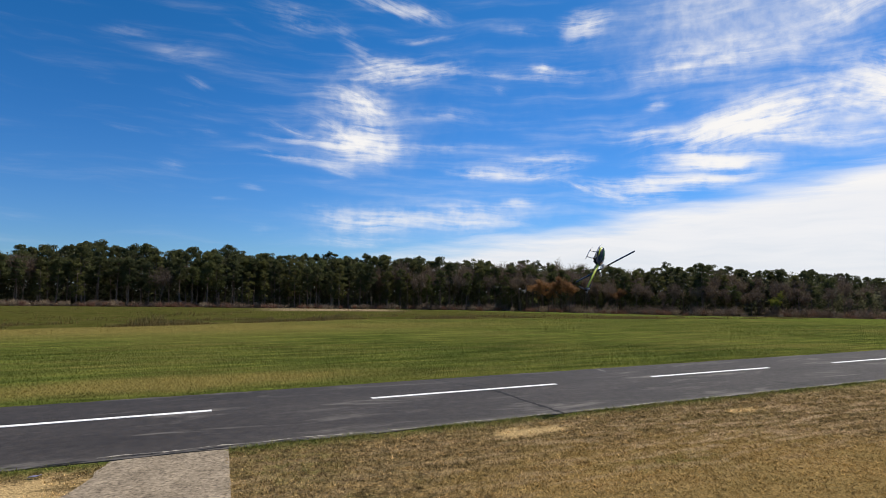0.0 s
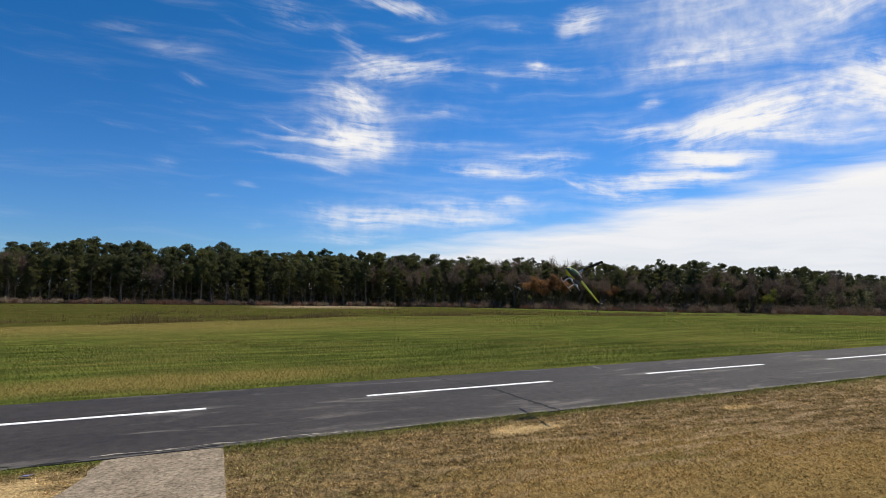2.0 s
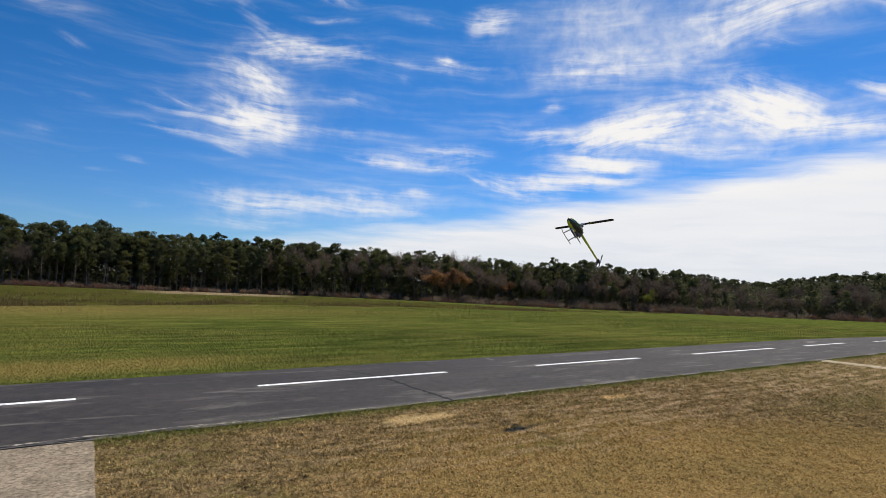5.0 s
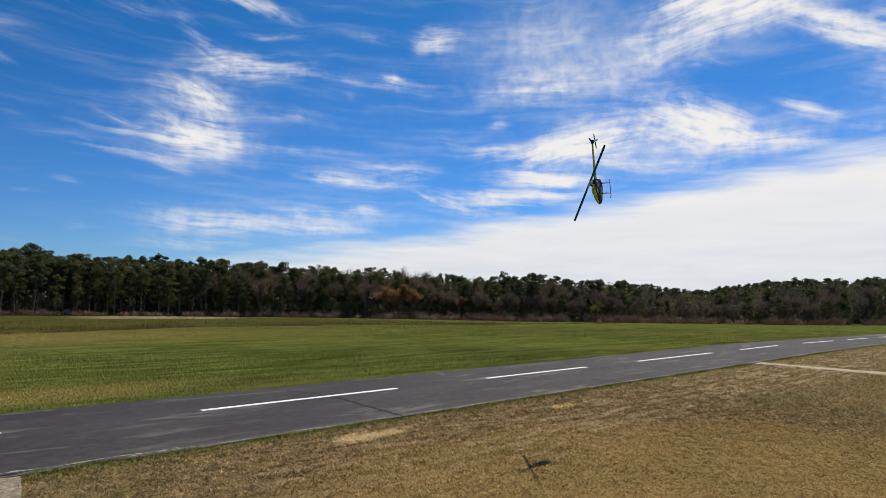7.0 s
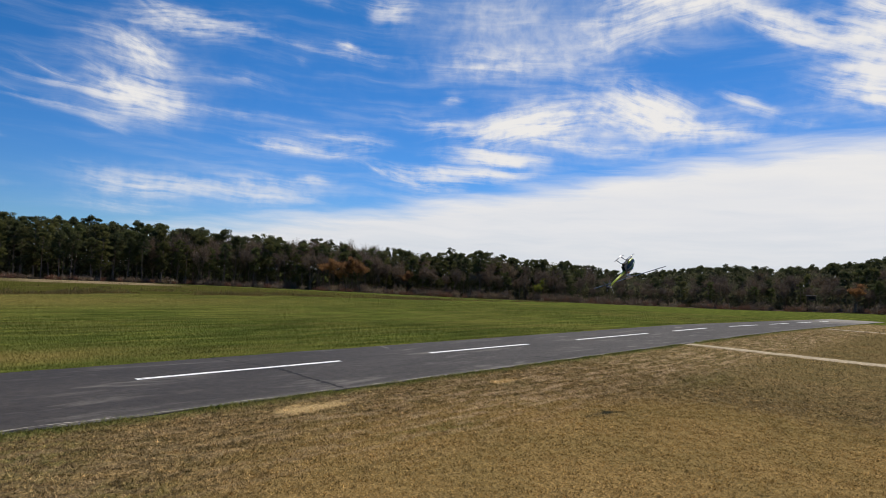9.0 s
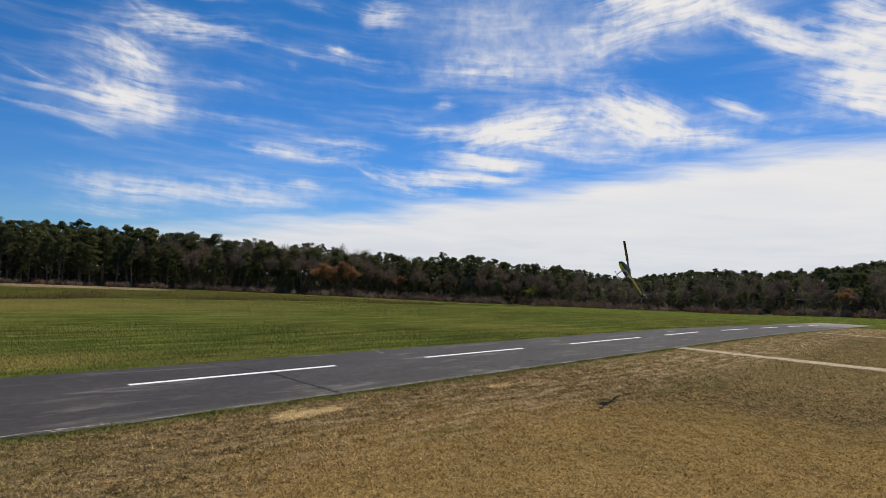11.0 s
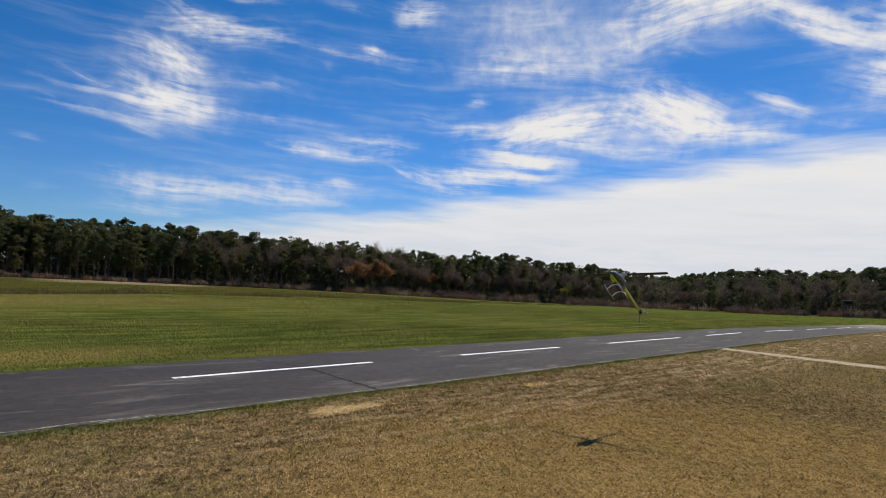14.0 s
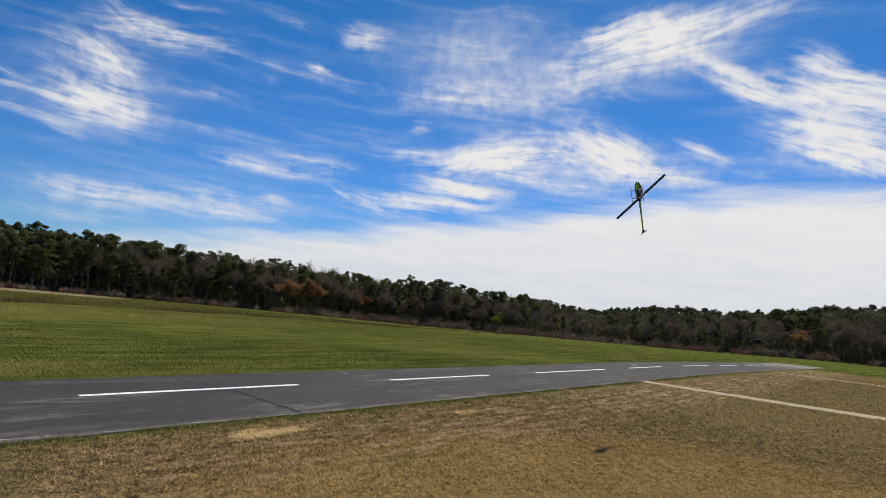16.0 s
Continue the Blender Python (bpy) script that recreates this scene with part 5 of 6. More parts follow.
def motions():
    walk(helicopter, [
        (0, pose(1.989, 8.679, 2.134, 163.5, -46.1, 49.3)),
        (0.1, pose(1.941, 8.665, 2.052, 167.2, -37.2, 41.5)),
        (0.2, pose(1.848, 8.661, 1.959, 169.5, -24.8, 35.5)),
        (0.3, pose(1.738, 8.665, 1.944, 171.8, -11.5, 26.6)),
        (0.4, pose(1.584, 8.677, 1.949, 171.3, 1.9, 20.5)),
        (0.5, pose(1.439, 8.689, 1.986, 168.2, 23.0, 14.2)),
        (0.6, pose(1.302, 8.690, 2.037, 170.0, 35.8, 15.8)),
        (0.7, pose(1.277, 8.672, 2.187, 172.4, 49.6, 16.4)),
        (0.8, pose(1.347, 8.636, 2.346, 171.8, 59.1, 16.5)),
        (0.9, pose(1.432, 8.600, 2.457, 175.1, 72.1, 19.1)),
        (1, pose(1.545, 8.572, 2.470, 143.9, 81.7, -10.3)),
        (1.1, pose(1.629, 8.556, 2.389, 46.4, 79.5, -108.4)),
        (1.2, pose(1.770, 8.530, 2.248, 28.1, 66.1, -126.7)),
        (1.3, pose(1.861, 8.512, 2.059, 25.3, 52.4, -128.2)),
        (1.4, pose(1.933, 8.484, 1.801, 17.8, 41.7, -135.9)),
        (1.5, pose(1.902, 8.473, 1.600, 12.7, 23.9, -141.6)),
        (1.6, pose(1.862, 8.454, 1.448, 9.9, 7.3, -143.9)),
        (1.7, pose(1.727, 8.445, 1.415, 7.4, -6.8, -149.1)),
        (1.8, pose(1.700, 8.421, 1.470, 5.3, -20.1, -148.3)),
        (1.9, pose(1.658, 8.404, 1.615, -0.6, -31.6, -139.2)),
        (2, pose(1.663, 8.355, 1.833, 2.6, -41.9, -147.6)),
        (2.1, pose(1.752, 8.270, 2.021, 7.8, -57.6, -156.2)),
        (2.2, pose(1.878, 8.168, 2.133, 34.7, -70.2, 172.8)),
        (2.3, pose(2.030, 8.058, 2.201, 89.1, -70.7, 115.0)),
        (2.4, pose(2.170, 7.973, 2.200, 110.1, -68.6, 92.7)),
        (2.5, pose(2.293, 7.896, 2.133, 119.7, -64.1, 78.4)),
        (2.6, pose(2.331, 7.844, 2.056, 134.2, -60.0, 64.8)),
        (2.7, pose(2.340, 7.802, 1.898, 145.4, -54.0, 57.7)),
        (2.8, pose(2.316, 7.770, 1.777, 160.0, -47.4, 43.9)),
        (2.9, pose(2.240, 7.750, 1.621, 168.5, -38.3, 37.1)),
        (3, pose(2.151, 7.729, 1.513, 173.9, -27.0, 34.2)),
        (3.1, pose(1.970, 7.725, 1.503, 174.9, -12.2, 37.0)),
        (3.2, pose(1.815, 7.732, 1.552, 177.6, 1.0, 28.0)),
        (3.3, pose(1.635, 7.741, 1.706, 178.9, 15.3, 24.1)),
        (3.4, pose(1.403, 7.749, 1.928, -179.0, 30.1, 25.0)),
        (3.5, pose(1.253, 7.731, 2.150, -176.7, 40.6, 25.9)),
        (3.6, pose(1.287, 7.752, 2.370, -178.5, 54.4, 27.6)),
        (3.7, pose(1.374, 7.764, 2.550, -179.0, 66.5, 27.6)),
        (3.8, pose(1.507, 7.762, 2.735, -178.4, 77.8, 29.0)),
        (3.9, pose(1.686, 7.753, 2.866, 153.7, 88.5, 0.6)),
        (4, pose(1.890, 7.744, 2.927, 14.3, 80.4, -137.2)),
        (4.1, pose(2.111, 7.719, 2.899, 13.7, 68.4, -135.8)),
        (4.2, pose(2.282, 7.710, 2.754, 5.0, 59.9, -139.5)),
        (4.35, pose(2.397, 7.674, 2.552, 3.0, 40.5, -143.2)),
        (4.5, pose(2.512, 7.637, 2.344, 2.1, 21.1, -145.6)),
        (4.65, pose(2.627, 7.601, 2.219, 1.8, 1.6, -147.8)),
        (4.8, pose(2.742, 7.564, 2.227, 1.6, -17.5, -149.9)),
        (4.95, pose(2.857, 7.527, 2.354, 1.6, -36.4, -151.9)),
        (5.1, pose(2.972, 7.491, 2.537, 1.8, -55.3, -154.0)),
        (5.25, pose(3.087, 7.454, 2.691, 2.8, -74.2, -156.7)),
        (5.4, pose(3.202, 7.418, 2.743, 171.2, -86.8, 33.3)),
        (5.55, pose(3.317, 7.381, 2.679, 179.4, -70.4, 23.5)),
        (5.7, pose(3.432, 7.345, 2.531, -179.9, -53.9, 21.3)),
        (5.85, pose(3.547, 7.308, 2.344, -179.5, -37.3, 19.6)),
        (6, pose(3.662, 7.271, 2.177, -179.3, -20.8, 18.1)),
        (6.15, pose(3.777, 7.235, 2.082, -179.0, -4.3, 16.8)),
        (6.3, pose(3.892, 7.198, 2.085, -178.7, 12.3, 15.6)),
        (6.4, pose(3.711, 7.009, 2.359, 175.5, 22.4, 13.9)),
        (6.5, pose(3.507, 6.835, 2.559, 172.6, 36.4, 11.7)),
        (6.6, pose(3.491, 6.819, 2.776, 169.1, 47.0, 9.8)),
        (6.7, pose(3.460, 6.819, 2.912, 167.7, 57.6, 9.1)),
        (6.8, pose(3.459, 6.803, 3.046, 166.6, 68.3, 9.1)),
        (6.9, pose(3.514, 6.770, 3.116, 157.7, 77.5, -0.3)),
        (7, pose(3.623, 6.718, 3.143, 101.3, 86.2, -56.2)),
        (7.1, pose(3.801, 6.776, 3.071, 25.4, 76.3, -131.9)),
        (7.2, pose(3.965, 6.842, 2.961, 19.1, 64.6, -137.3)),
        (7.3, pose(4.116, 6.919, 2.801, 13.8, 51.0, -142.3)),
        (7.4, pose(4.267, 6.988, 2.599, 11.9, 43.3, -141.8)),
        (7.5, pose(4.405, 7.056, 2.353, 8.7, 33.8, -148.9)),
        (7.6, pose(4.396, 7.005, 2.174, 7.8, 18.9, -150.7)),
        (7.7, pose(4.357, 6.959, 2.055, 7.5, 3.5, -152.2)),
        (7.8, pose(4.285, 6.924, 2.002, 7.1, -7.5, -152.9)),
        (7.9, pose(4.226, 6.876, 1.989, 5.8, -19.1, -151.1)),
        (8, pose(4.166, 6.816, 2.102, 4.8, -30.4, -150.9)),
        (8.1, pose(4.276, 6.938, 2.261, 7.4, -47.7, -156.5)),
        (8.2, pose(4.451, 7.018, 2.470, 9.0, -58.3, -159.8)),
        (8.3, pose(4.689, 7.053, 2.671, 10.0, -67.6, -162.8)),
        (8.4, pose(4.879, 7.138, 2.721, 12.1, -77.2, -165.9)),
        (8.5, pose(5.055, 7.242, 2.682, 49.2, -85.4, 156.4)),
        (8.6, pose(5.079, 7.194, 2.551, 153.7, -81.5, 51.0)),
        (8.7, pose(5.103, 7.143, 2.389, 164.8, -68.6, 39.8)),
        (8.8, pose(5.114, 7.092, 2.220, 167.7, -50.6, 36.7)),
        (8.9, pose(5.132, 7.048, 2.033, 169.6, -38.6, 33.9)),
        (9, pose(5.118, 7.028, 1.858, 172.9, -26.7, 27.2)),
        (9.1, pose(5.107, 7.096, 1.774, 174.4, -12.2, 21.3)),
        (9.2, pose(5.044, 7.202, 1.781, 174.5, -2.1, 18.8)),
        (9.35, pose(5.106, 7.254, 1.833, 173.7, 17.1, 17.6)),
        (9.5, pose(5.167, 7.306, 1.987, 171.9, 36.1, 15.5)),
        (9.65, pose(5.229, 7.358, 2.170, 167.6, 55.1, 10.9)),
        (9.8, pose(5.290, 7.410, 2.296, 152.6, 73.2, -4.3)),
        (9.95, pose(5.352, 7.462, 2.304, 59.6, 80.5, -97.8)),
        (10.1, pose(5.413, 7.514, 2.169, 19.5, 63.0, -138.7)),
        (10.25, pose(5.475, 7.565, 1.949, 12.7, 42.8, -146.7)),
        (10.4, pose(5.536, 7.617, 1.747, 10.6, 22.3, -150.4)),
        (10.55, pose(5.598, 7.669, 1.658, 10.3, 1.8, -153.3)),
        (10.7, pose(5.660, 7.721, 1.684, 11.2, -13.0, -155.3)),
        (10.85, pose(5.721, 7.773, 1.781, 12.9, -27.8, -157.9)),
        (11, pose(5.783, 7.825, 1.917, 16.3, -42.4, -162.1)),
        (11.15, pose(5.844, 7.876, 2.053, 23.1, -56.5, -169.6)),
        (11.3, pose(5.906, 7.928, 2.149, 39.7, -69.4, 172.9)),
        (11.4, pose(6.048, 7.851, 2.338, 54.8, -79.2, 157.6)),
        (11.5, pose(6.136, 7.829, 2.315, 118.4, -82.0, 94.2)),
        (11.6, pose(6.073, 7.663, 2.232, 141.5, -72.6, 70.8)),
        (11.7, pose(6.031, 7.480, 2.117, 159.9, -61.7, 51.2)),
        (11.8, pose(5.984, 7.310, 2.004, 166.0, -54.5, 42.9)),
        (11.9, pose(5.915, 7.157, 1.859, 170.0, -45.5, 37.0)),
        (12, pose(5.811, 7.026, 1.701, 169.9, -32.5, 36.0)),
        (12.1, pose(5.628, 6.966, 1.621, 171.4, -21.9, 31.5)),
        (12.2, pose(5.470, 6.890, 1.631, 172.6, -10.0, 24.6)),
        (12.3, pose(5.306, 6.822, 1.695, 171.8, 2.7, 20.5)),
        (12.4, pose(5.198, 6.717, 1.808, 169.5, 18.2, 14.8)),
        (12.5, pose(5.043, 6.643, 2.003, 167.8, 32.3, 13.5)),
        (12.6, pose(5.076, 6.689, 2.177, 162.1, 47.5, 6.7)),
        (12.7, pose(5.001, 6.812, 2.298, 156.9, 58.7, 3.0)),
        (12.8, pose(5.051, 6.833, 2.419, 152.0, 66.2, -0.8)),
        (12.9, pose(5.141, 6.827, 2.495, 140.3, 72.2, -12.1)),
        (13, pose(5.234, 6.824, 2.545, 112.4, 80.8, -40.0)),
        (13.1, pose(5.167, 6.716, 2.429, 51.3, 78.3, -101.0)),
        (13.2, pose(5.083, 6.629, 2.236, 19.2, 67.7, -133.5)),
        (13.3, pose(5.001, 6.537, 2.025, 13.2, 53.1, -139.6)),
        (13.4, pose(4.906, 6.447, 1.747, 12.3, 37.2, -140.4)),
        (13.5, pose(4.813, 6.332, 1.544, 11.5, 29.7, -142.1)),
        (13.6, pose(4.626, 6.285, 1.391, 9.4, 15.9, -145.3)),
        (13.7, pose(4.457, 6.210, 1.238, 10.2, 5.4, -149.7)),
        (13.8, pose(4.239, 6.170, 1.200, 12.5, -4.8, -153.1)),
        (13.9, pose(4.034, 6.127, 1.327, 11.0, -17.6, -152.2)),
        (14, pose(3.815, 6.071, 1.652, 10.0, -37.4, -154.2)),
        (14.1, pose(3.832, 6.076, 1.938, 13.9, -59.7, -161.8)),
        (14.2, pose(3.851, 6.074, 2.254, 13.8, -74.5, -163.6)),
        (14.3, pose(3.899, 6.053, 2.428, 158.8, -87.8, 49.6)),
        (14.4, pose(3.948, 6.035, 2.538, 175.3, -70.0, 30.4)),
        (14.5, pose(4.003, 6.019, 2.622, 171.6, -51.8, 30.0)),
        (14.6, pose(4.113, 6.041, 2.693, 171.5, -30.4, 26.5)),
        (14.7, pose(4.198, 6.088, 2.789, 170.2, -7.2, 24.6)),
        (14.8, pose(4.282, 6.139, 2.949, 168.1, 11.5, 20.3)),
        (14.9, pose(4.369, 6.189, 3.133, 164.4, 31.3, 17.8)),
        (15, pose(4.484, 6.238, 3.277, 157.2, 52.2, 11.9)),
        (15.1, pose(4.669, 6.381, 3.351, 131.3, 71.4, -12.8)),
        (15.2, pose(4.881, 6.500, 3.440, 50.1, 72.8, -93.2)),
        (15.3, pose(5.106, 6.631, 3.401, 14.8, 55.3, -126.9)),
        (15.4, pose(5.322, 6.757, 3.350, 5.4, 35.8, -132.5)),
        (15.5, pose(5.521, 6.895, 3.233, 4.8, 21.5, -136.6)),
        (15.6, pose(5.701, 7.072, 3.219, 3.3, 2.5, -140.3)),
        (15.7, pose(5.839, 7.237, 3.300, 9.6, -21.0, -150.1)),
        (15.8, pose(5.958, 7.382, 3.449, 17.1, -44.5, -159.9)),
        (15.9, pose(6.123, 7.492, 3.600, 21.0, -63.3, -162.3)),
        (16, pose(6.305, 7.596, 3.714, 44.4, -78.5, 175.3)),
    ])
    walk(main_rotor, [
        (0, pose(0, 0, MAST_TOP, 0, 0, 70.6)),
        (0.1, pose(0, 0, MAST_TOP, 0, 0, -8.9)),
        (0.2, pose(0, 0, MAST_TOP, 0, 0, -74.8)),
        (0.3, pose(0, 0, MAST_TOP, 0, 0, -162.8)),
        (0.4, pose(0, 0, MAST_TOP, 0, 0, -180.0)),
        (0.5, pose(0, 0, MAST_TOP, 0, 0, -119.1)),
        (0.6, pose(0, 0, MAST_TOP, 0, 0, -170.1)),
        (0.7, pose(0, 0, MAST_TOP, 0, 0, -249.8)),
        (0.8, pose(0, 0, MAST_TOP, 0, 0, -312.2)),
        (0.9, pose(0, 0, MAST_TOP, 0, 0, -396.4)),
        (1, pose(0, 0, MAST_TOP, 0, 0, -462.8)),
        (1.1, pose(0, 0, MAST_TOP, 0, 0, -531.4)),
        (1.2, pose(0, 0, MAST_TOP, 0, 0, -619.4)),
        (1.3, pose(0, 0, MAST_TOP, 0, 0, -687.4)),
        (1.4, pose(0, 0, MAST_TOP, 0, 0, -720.0)),
        (1.5, pose(0, 0, MAST_TOP, 0, 0, -645.4)),
        (1.6, pose(0, 0, MAST_TOP, 0, 0, -647.9)),
        (1.7, pose(0, 0, MAST_TOP, 0, 0, -570.8)),
        (1.8, pose(0, 0, MAST_TOP, 0, 0, -540.0)),
        (1.9, pose(0, 0, MAST_TOP, 0, 0, -540.0)),
        (2, pose(0, 0, MAST_TOP, 0, 0, -466.2)),
        (2.1, pose(0, 0, MAST_TOP, 0, 0, -531.0)),
        (2.2, pose(0, 0, MAST_TOP, 0, 0, -609.4)),
        (2.3, pose(0, 0, MAST_TOP, 0, 0, -693.2)),
        (2.4, pose(0, 0, MAST_TOP, 0, 0, -768.0)),
        (2.5, pose(0, 0, MAST_TOP, 0, 0, -822.4)),
        (2.6, pose(0, 0, MAST_TOP, 0, 0, -751.0)),
        (2.7, pose(0, 0, MAST_TOP, 0, 0, -811.1)),
        (2.8, pose(0, 0, MAST_TOP, 0, 0, -730.7)),
        (2.9, pose(0, 0, MAST_TOP, 0, 0, -797.3)),
        (3, pose(0, 0, MAST_TOP, 0, 0, -882.0)),
        (3.1, pose(0, 0, MAST_TOP, 0, 0, -900.0)),
        (3.2, pose(0, 0, MAST_TOP, 0, 0, -880.7)),
        (3.3, pose(0, 0, MAST_TOP, 0, 0, -900.0)),
        (3.4, pose(0, 0, MAST_TOP, 0, 0, -900.0)),
        (3.5, pose(0, 0, MAST_TOP, 0, 0, -921.8)),
        (3.6, pose(0, 0, MAST_TOP, 0, 0, -977.5)),
        (3.7, pose(0, 0, MAST_TOP, 0, 0, -1053.8)),
        (3.8, pose(0, 0, MAST_TOP, 0, 0, -1133.7)),
        (3.9, pose(0, 0, MAST_TOP, 0, 0, -1210.5)),
        (4, pose(0, 0, MAST_TOP, 0, 0, -1298.5)),
        (4.1, pose(0, 0, MAST_TOP, 0, 0, -1382.7)),
        (4.2, pose(0, 0, MAST_TOP, 0, 0, -1459.4)),
        (4.35, pose(0, 0, MAST_TOP, 0, 0, -1373.4)),
        (4.5, pose(0, 0, MAST_TOP, 0, 0, -1287.5)),
        (4.65, pose(0, 0, MAST_TOP, 0, 0, -1201.5)),
        (4.8, pose(0, 0, MAST_TOP, 0, 0, -1115.6)),
        (4.95, pose(0, 0, MAST_TOP, 0, 0, -1029.6)),
        (5.1, pose(0, 0, MAST_TOP, 0, 0, -943.7)),
        (5.25, pose(0, 0, MAST_TOP, 0, 0, -857.8)),
        (5.4, pose(0, 0, MAST_TOP, 0, 0, -771.8)),
        (5.55, pose(0, 0, MAST_TOP, 0, 0, -685.9)),
        (5.7, pose(0, 0, MAST_TOP, 0, 0, -599.9)),
        (5.85, pose(0, 0, MAST_TOP, 0, 0, -514.0)),
        (6, pose(0, 0, MAST_TOP, 0, 0, -428.0)),
        (6.15, pose(0, 0, MAST_TOP, 0, 0, -342.1)),
        (6.3, pose(0, 0, MAST_TOP, 0, 0, -360.0)),
        (6.4, pose(0, 0, MAST_TOP, 0, 0, -297.4)),
        (6.5, pose(0, 0, MAST_TOP, 0, 0, -375.1)),
        (6.6, pose(0, 0, MAST_TOP, 0, 0, -451.1)),
        (6.7, pose(0, 0, MAST_TOP, 0, 0, -523.4)),
        (6.8, pose(0, 0, MAST_TOP, 0, 0, -599.4)),
        (6.9, pose(0, 0, MAST_TOP, 0, 0, -674.3)),
        (7, pose(0, 0, MAST_TOP, 0, 0, -753.7)),
        (7.1, pose(0, 0, MAST_TOP, 0, 0, -829.1)),
        (7.2, pose(0, 0, MAST_TOP, 0, 0, -912.9)),
        (7.3, pose(0, 0, MAST_TOP, 0, 0, -990.1)),
        (7.4, pose(0, 0, MAST_TOP, 0, 0, -1062.1)),
        (7.5, pose(0, 0, MAST_TOP, 0, 0, -1148.1)),
        (7.6, pose(0, 0, MAST_TOP, 0, 0, -1080.0)),
        (7.7, pose(0, 0, MAST_TOP, 0, 0, -1107.0)),
        (7.8, pose(0, 0, MAST_TOP, 0, 0, -1177.0)),
        (7.9, pose(0, 0, MAST_TOP, 0, 0, -1261.6)),
        (8, pose(0, 0, MAST_TOP, 0, 0, -1340.5)),
        (8.1, pose(0, 0, MAST_TOP, 0, 0, -1418.6)),
        (8.2, pose(0, 0, MAST_TOP, 0, 0, -1500.6)),
        (8.3, pose(0, 0, MAST_TOP, 0, 0, -1581.2)),
        (8.4, pose(0, 0, MAST_TOP, 0, 0, -1669.2)),
        (8.5, pose(0, 0, MAST_TOP, 0, 0, -1744.6)),
        (8.6, pose(0, 0, MAST_TOP, 0, 0, -1820.6)),
        (8.7, pose(0, 0, MAST_TOP, 0, 0, -1889.7)),
        (8.8, pose(0, 0, MAST_TOP, 0, 0, -1959.9)),
        (8.9, pose(0, 0, MAST_TOP, 0, 0, -1980.0)),
        (9, pose(0, 0, MAST_TOP, 0, 0, -1925.4)),
        (9.1, pose(0, 0, MAST_TOP, 0, 0, -1980.0)),
        (9.2, pose(0, 0, MAST_TOP, 0, 0, -1913.5)),
        (9.35, pose(0, 0, MAST_TOP, 0, 0, -1827.5)),
        (9.5, pose(0, 0, MAST_TOP, 0, 0, -1741.6)),
        (9.65, pose(0, 0, MAST_TOP, 0, 0, -1655.6)),
        (9.8, pose(0, 0, MAST_TOP, 0, 0, -1569.7)),
        (9.95, pose(0, 0, MAST_TOP, 0, 0, -1483.8)),
        (10.1, pose(0, 0, MAST_TOP, 0, 0, -1397.8)),
        (10.25, pose(0, 0, MAST_TOP, 0, 0, -1311.9)),
        (10.4, pose(0, 0, MAST_TOP, 0, 0, -1225.9)),
        (10.55, pose(0, 0, MAST_TOP, 0, 0, -1140.0)),
        (10.7, pose(0, 0, MAST_TOP, 0, 0, -1054.0)),
        (10.85, pose(0, 0, MAST_TOP, 0, 0, -968.1)),
        (11, pose(0, 0, MAST_TOP, 0, 0, -882.2)),
        (11.15, pose(0, 0, MAST_TOP, 0, 0, -796.2)),
        (11.3, pose(0, 0, MAST_TOP, 0, 0, -837.2)),
        (11.4, pose(0, 0, MAST_TOP, 0, 0, -922.5)),
        (11.5, pose(0, 0, MAST_TOP, 0, 0, -998.7)),
        (11.6, pose(0, 0, MAST_TOP, 0, 0, -1069.7)),
        (11.7, pose(0, 0, MAST_TOP, 0, 0, -1145.4)),
        (11.8, pose(0, 0, MAST_TOP, 0, 0, -1222.8)),
        (11.9, pose(0, 0, MAST_TOP, 0, 0, -1260.0)),
        (12, pose(0, 0, MAST_TOP, 0, 0, -1199.0)),
        (12.1, pose(0, 0, MAST_TOP, 0, 0, -1260.0)),
        (12.2, pose(0, 0, MAST_TOP, 0, 0, -1192.4)),
        (12.3, pose(0, 0, MAST_TOP, 0, 0, -1260.0)),
        (12.4, pose(0, 0, MAST_TOP, 0, 0, -1260.0)),
        (12.5, pose(0, 0, MAST_TOP, 0, 0, -1247.8)),
        (12.6, pose(0, 0, MAST_TOP, 0, 0, -1331.7)),
        (12.7, pose(0, 0, MAST_TOP, 0, 0, -1404.3)),
        (12.8, pose(0, 0, MAST_TOP, 0, 0, -1488.9)),
        (12.9, pose(0, 0, MAST_TOP, 0, 0, -1568.7)),
        (13, pose(0, 0, MAST_TOP, 0, 0, -1643.5)),
        (13.1, pose(0, 0, MAST_TOP, 0, 0, -1718.8)),
        (13.2, pose(0, 0, MAST_TOP, 0, 0, -1789.0)),
        (13.3, pose(0, 0, MAST_TOP, 0, 0, -1863.1)),
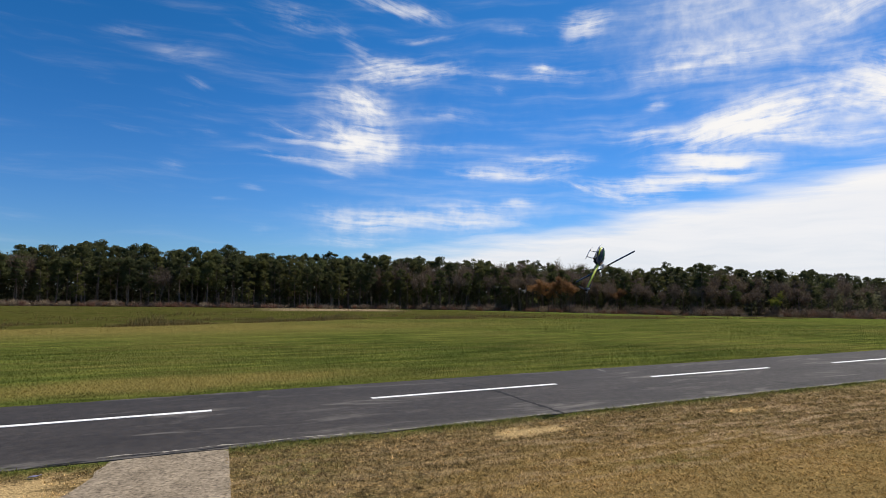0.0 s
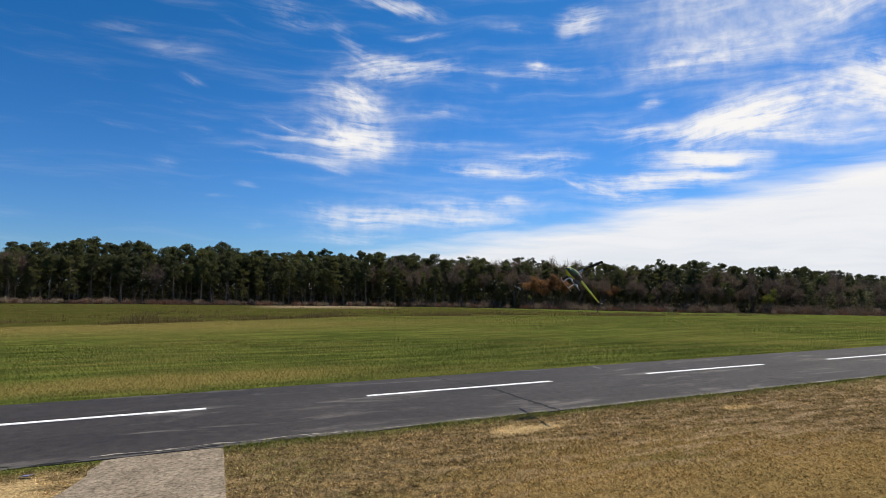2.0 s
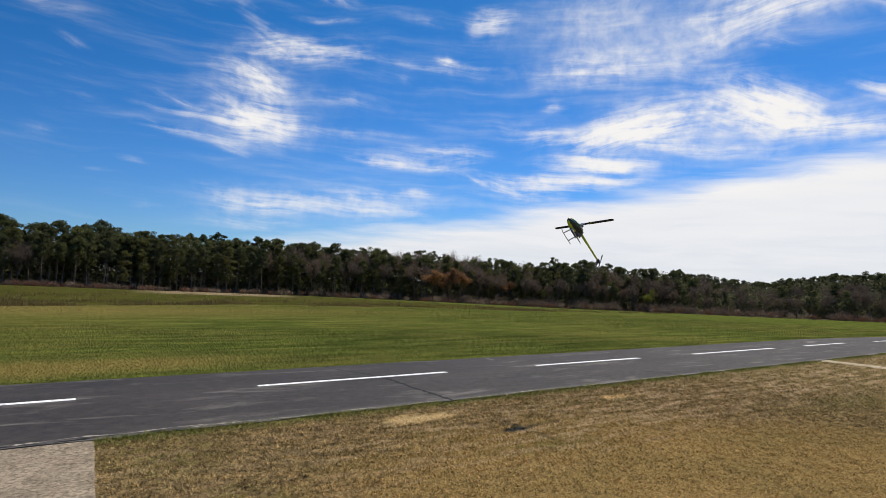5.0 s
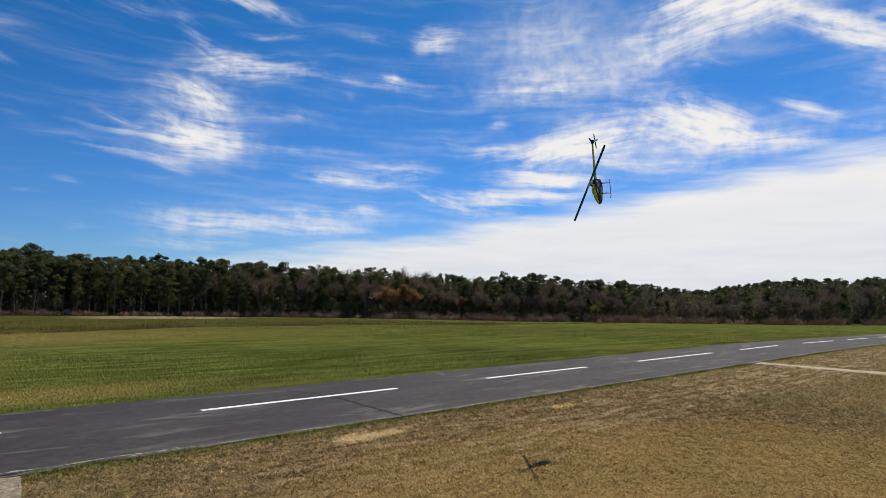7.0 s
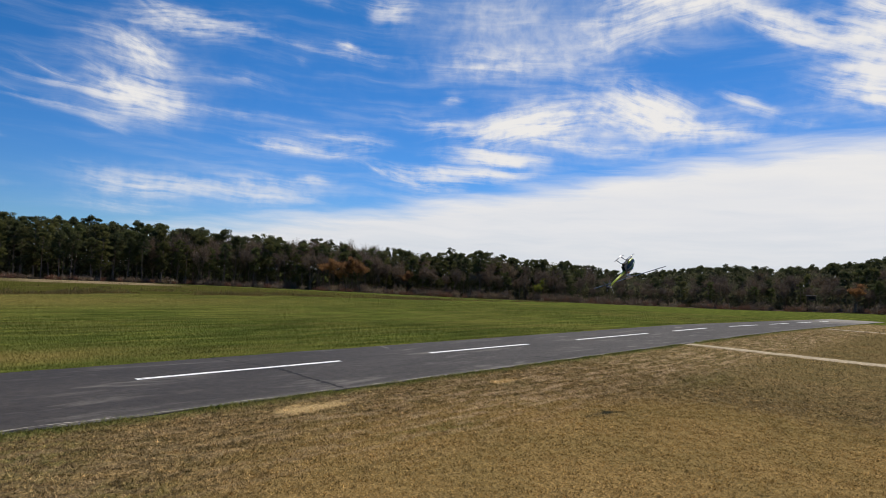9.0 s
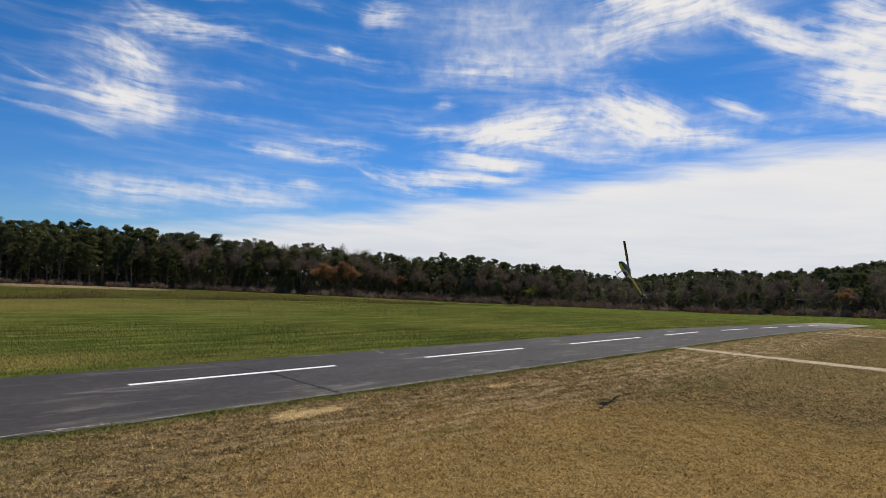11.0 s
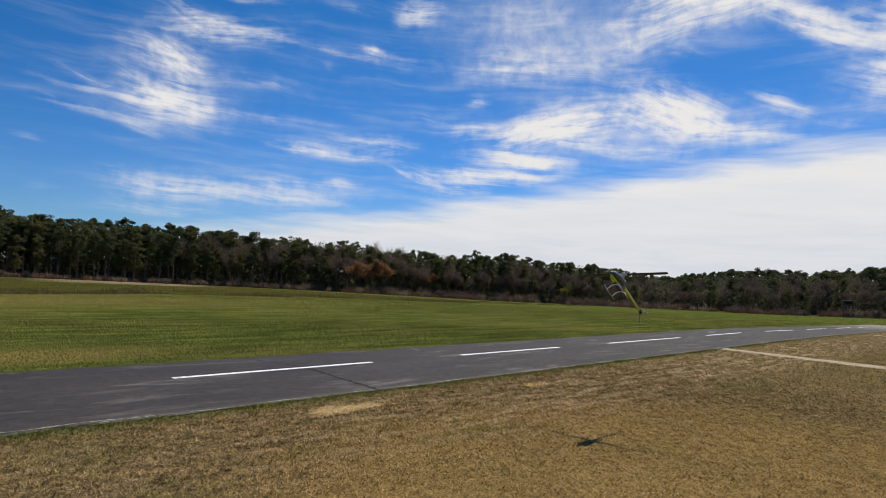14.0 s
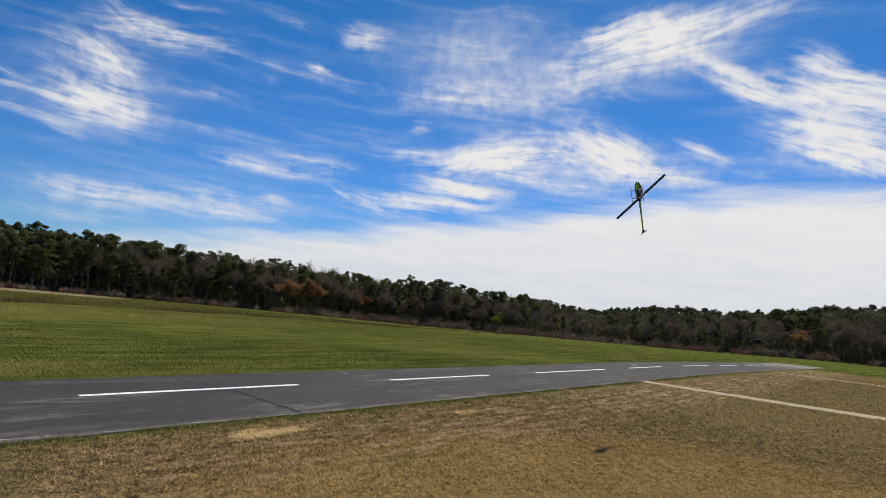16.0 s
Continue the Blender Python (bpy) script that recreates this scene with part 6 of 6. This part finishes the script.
        (13.4, pose(0, 0, MAST_TOP, 0, 0, -1800.0)),
        (13.5, pose(0, 0, MAST_TOP, 0, 0, -1851.1)),
        (13.6, pose(0, 0, MAST_TOP, 0, 0, -1928.0)),
        (13.7, pose(0, 0, MAST_TOP, 0, 0, -2009.3)),
        (13.8, pose(0, 0, MAST_TOP, 0, 0, -2068.8)),
        (13.9, pose(0, 0, MAST_TOP, 0, 0, -2156.8)),
        (14, pose(0, 0, MAST_TOP, 0, 0, -2243.3)),
        (14.1, pose(0, 0, MAST_TOP, 0, 0, -2160.0)),
        (14.2, pose(0, 0, MAST_TOP, 0, 0, -2204.9)),
        (14.3, pose(0, 0, MAST_TOP, 0, 0, -2269.0)),
        (14.4, pose(0, 0, MAST_TOP, 0, 0, -2326.1)),
        (14.5, pose(0, 0, MAST_TOP, 0, 0, -2400.6)),
        (14.6, pose(0, 0, MAST_TOP, 0, 0, -2447.1)),
        (14.7, pose(0, 0, MAST_TOP, 0, 0, -2520.0)),
        (14.8, pose(0, 0, MAST_TOP, 0, 0, -2608.0)),
        (14.9, pose(0, 0, MAST_TOP, 0, 0, -2670.4)),
        (15, pose(0, 0, MAST_TOP, 0, 0, -2731.0)),
        (15.1, pose(0, 0, MAST_TOP, 0, 0, -2787.0)),
        (15.2, pose(0, 0, MAST_TOP, 0, 0, -2845.8)),
        (15.3, pose(0, 0, MAST_TOP, 0, 0, -2904.1)),
        (15.4, pose(0, 0, MAST_TOP, 0, 0, -2933.2)),
        (15.5, pose(0, 0, MAST_TOP, 0, 0, -2850.3)),
        (15.6, pose(0, 0, MAST_TOP, 0, 0, -2814.4)),
        (15.7, pose(0, 0, MAST_TOP, 0, 0, -2808.4)),
        (15.8, pose(0, 0, MAST_TOP, 0, 0, -2879.6)),
        (15.9, pose(0, 0, MAST_TOP, 0, 0, -2950.6)),
        (16, pose(0, 0, MAST_TOP, 0, 0, -3006.3)),
    ])
    walk(tail_rotor, [(k * 0.1, pose(*TAIL_HUB, 0, (k * 67) % 360, 0)) for k in range(161)])


motions()
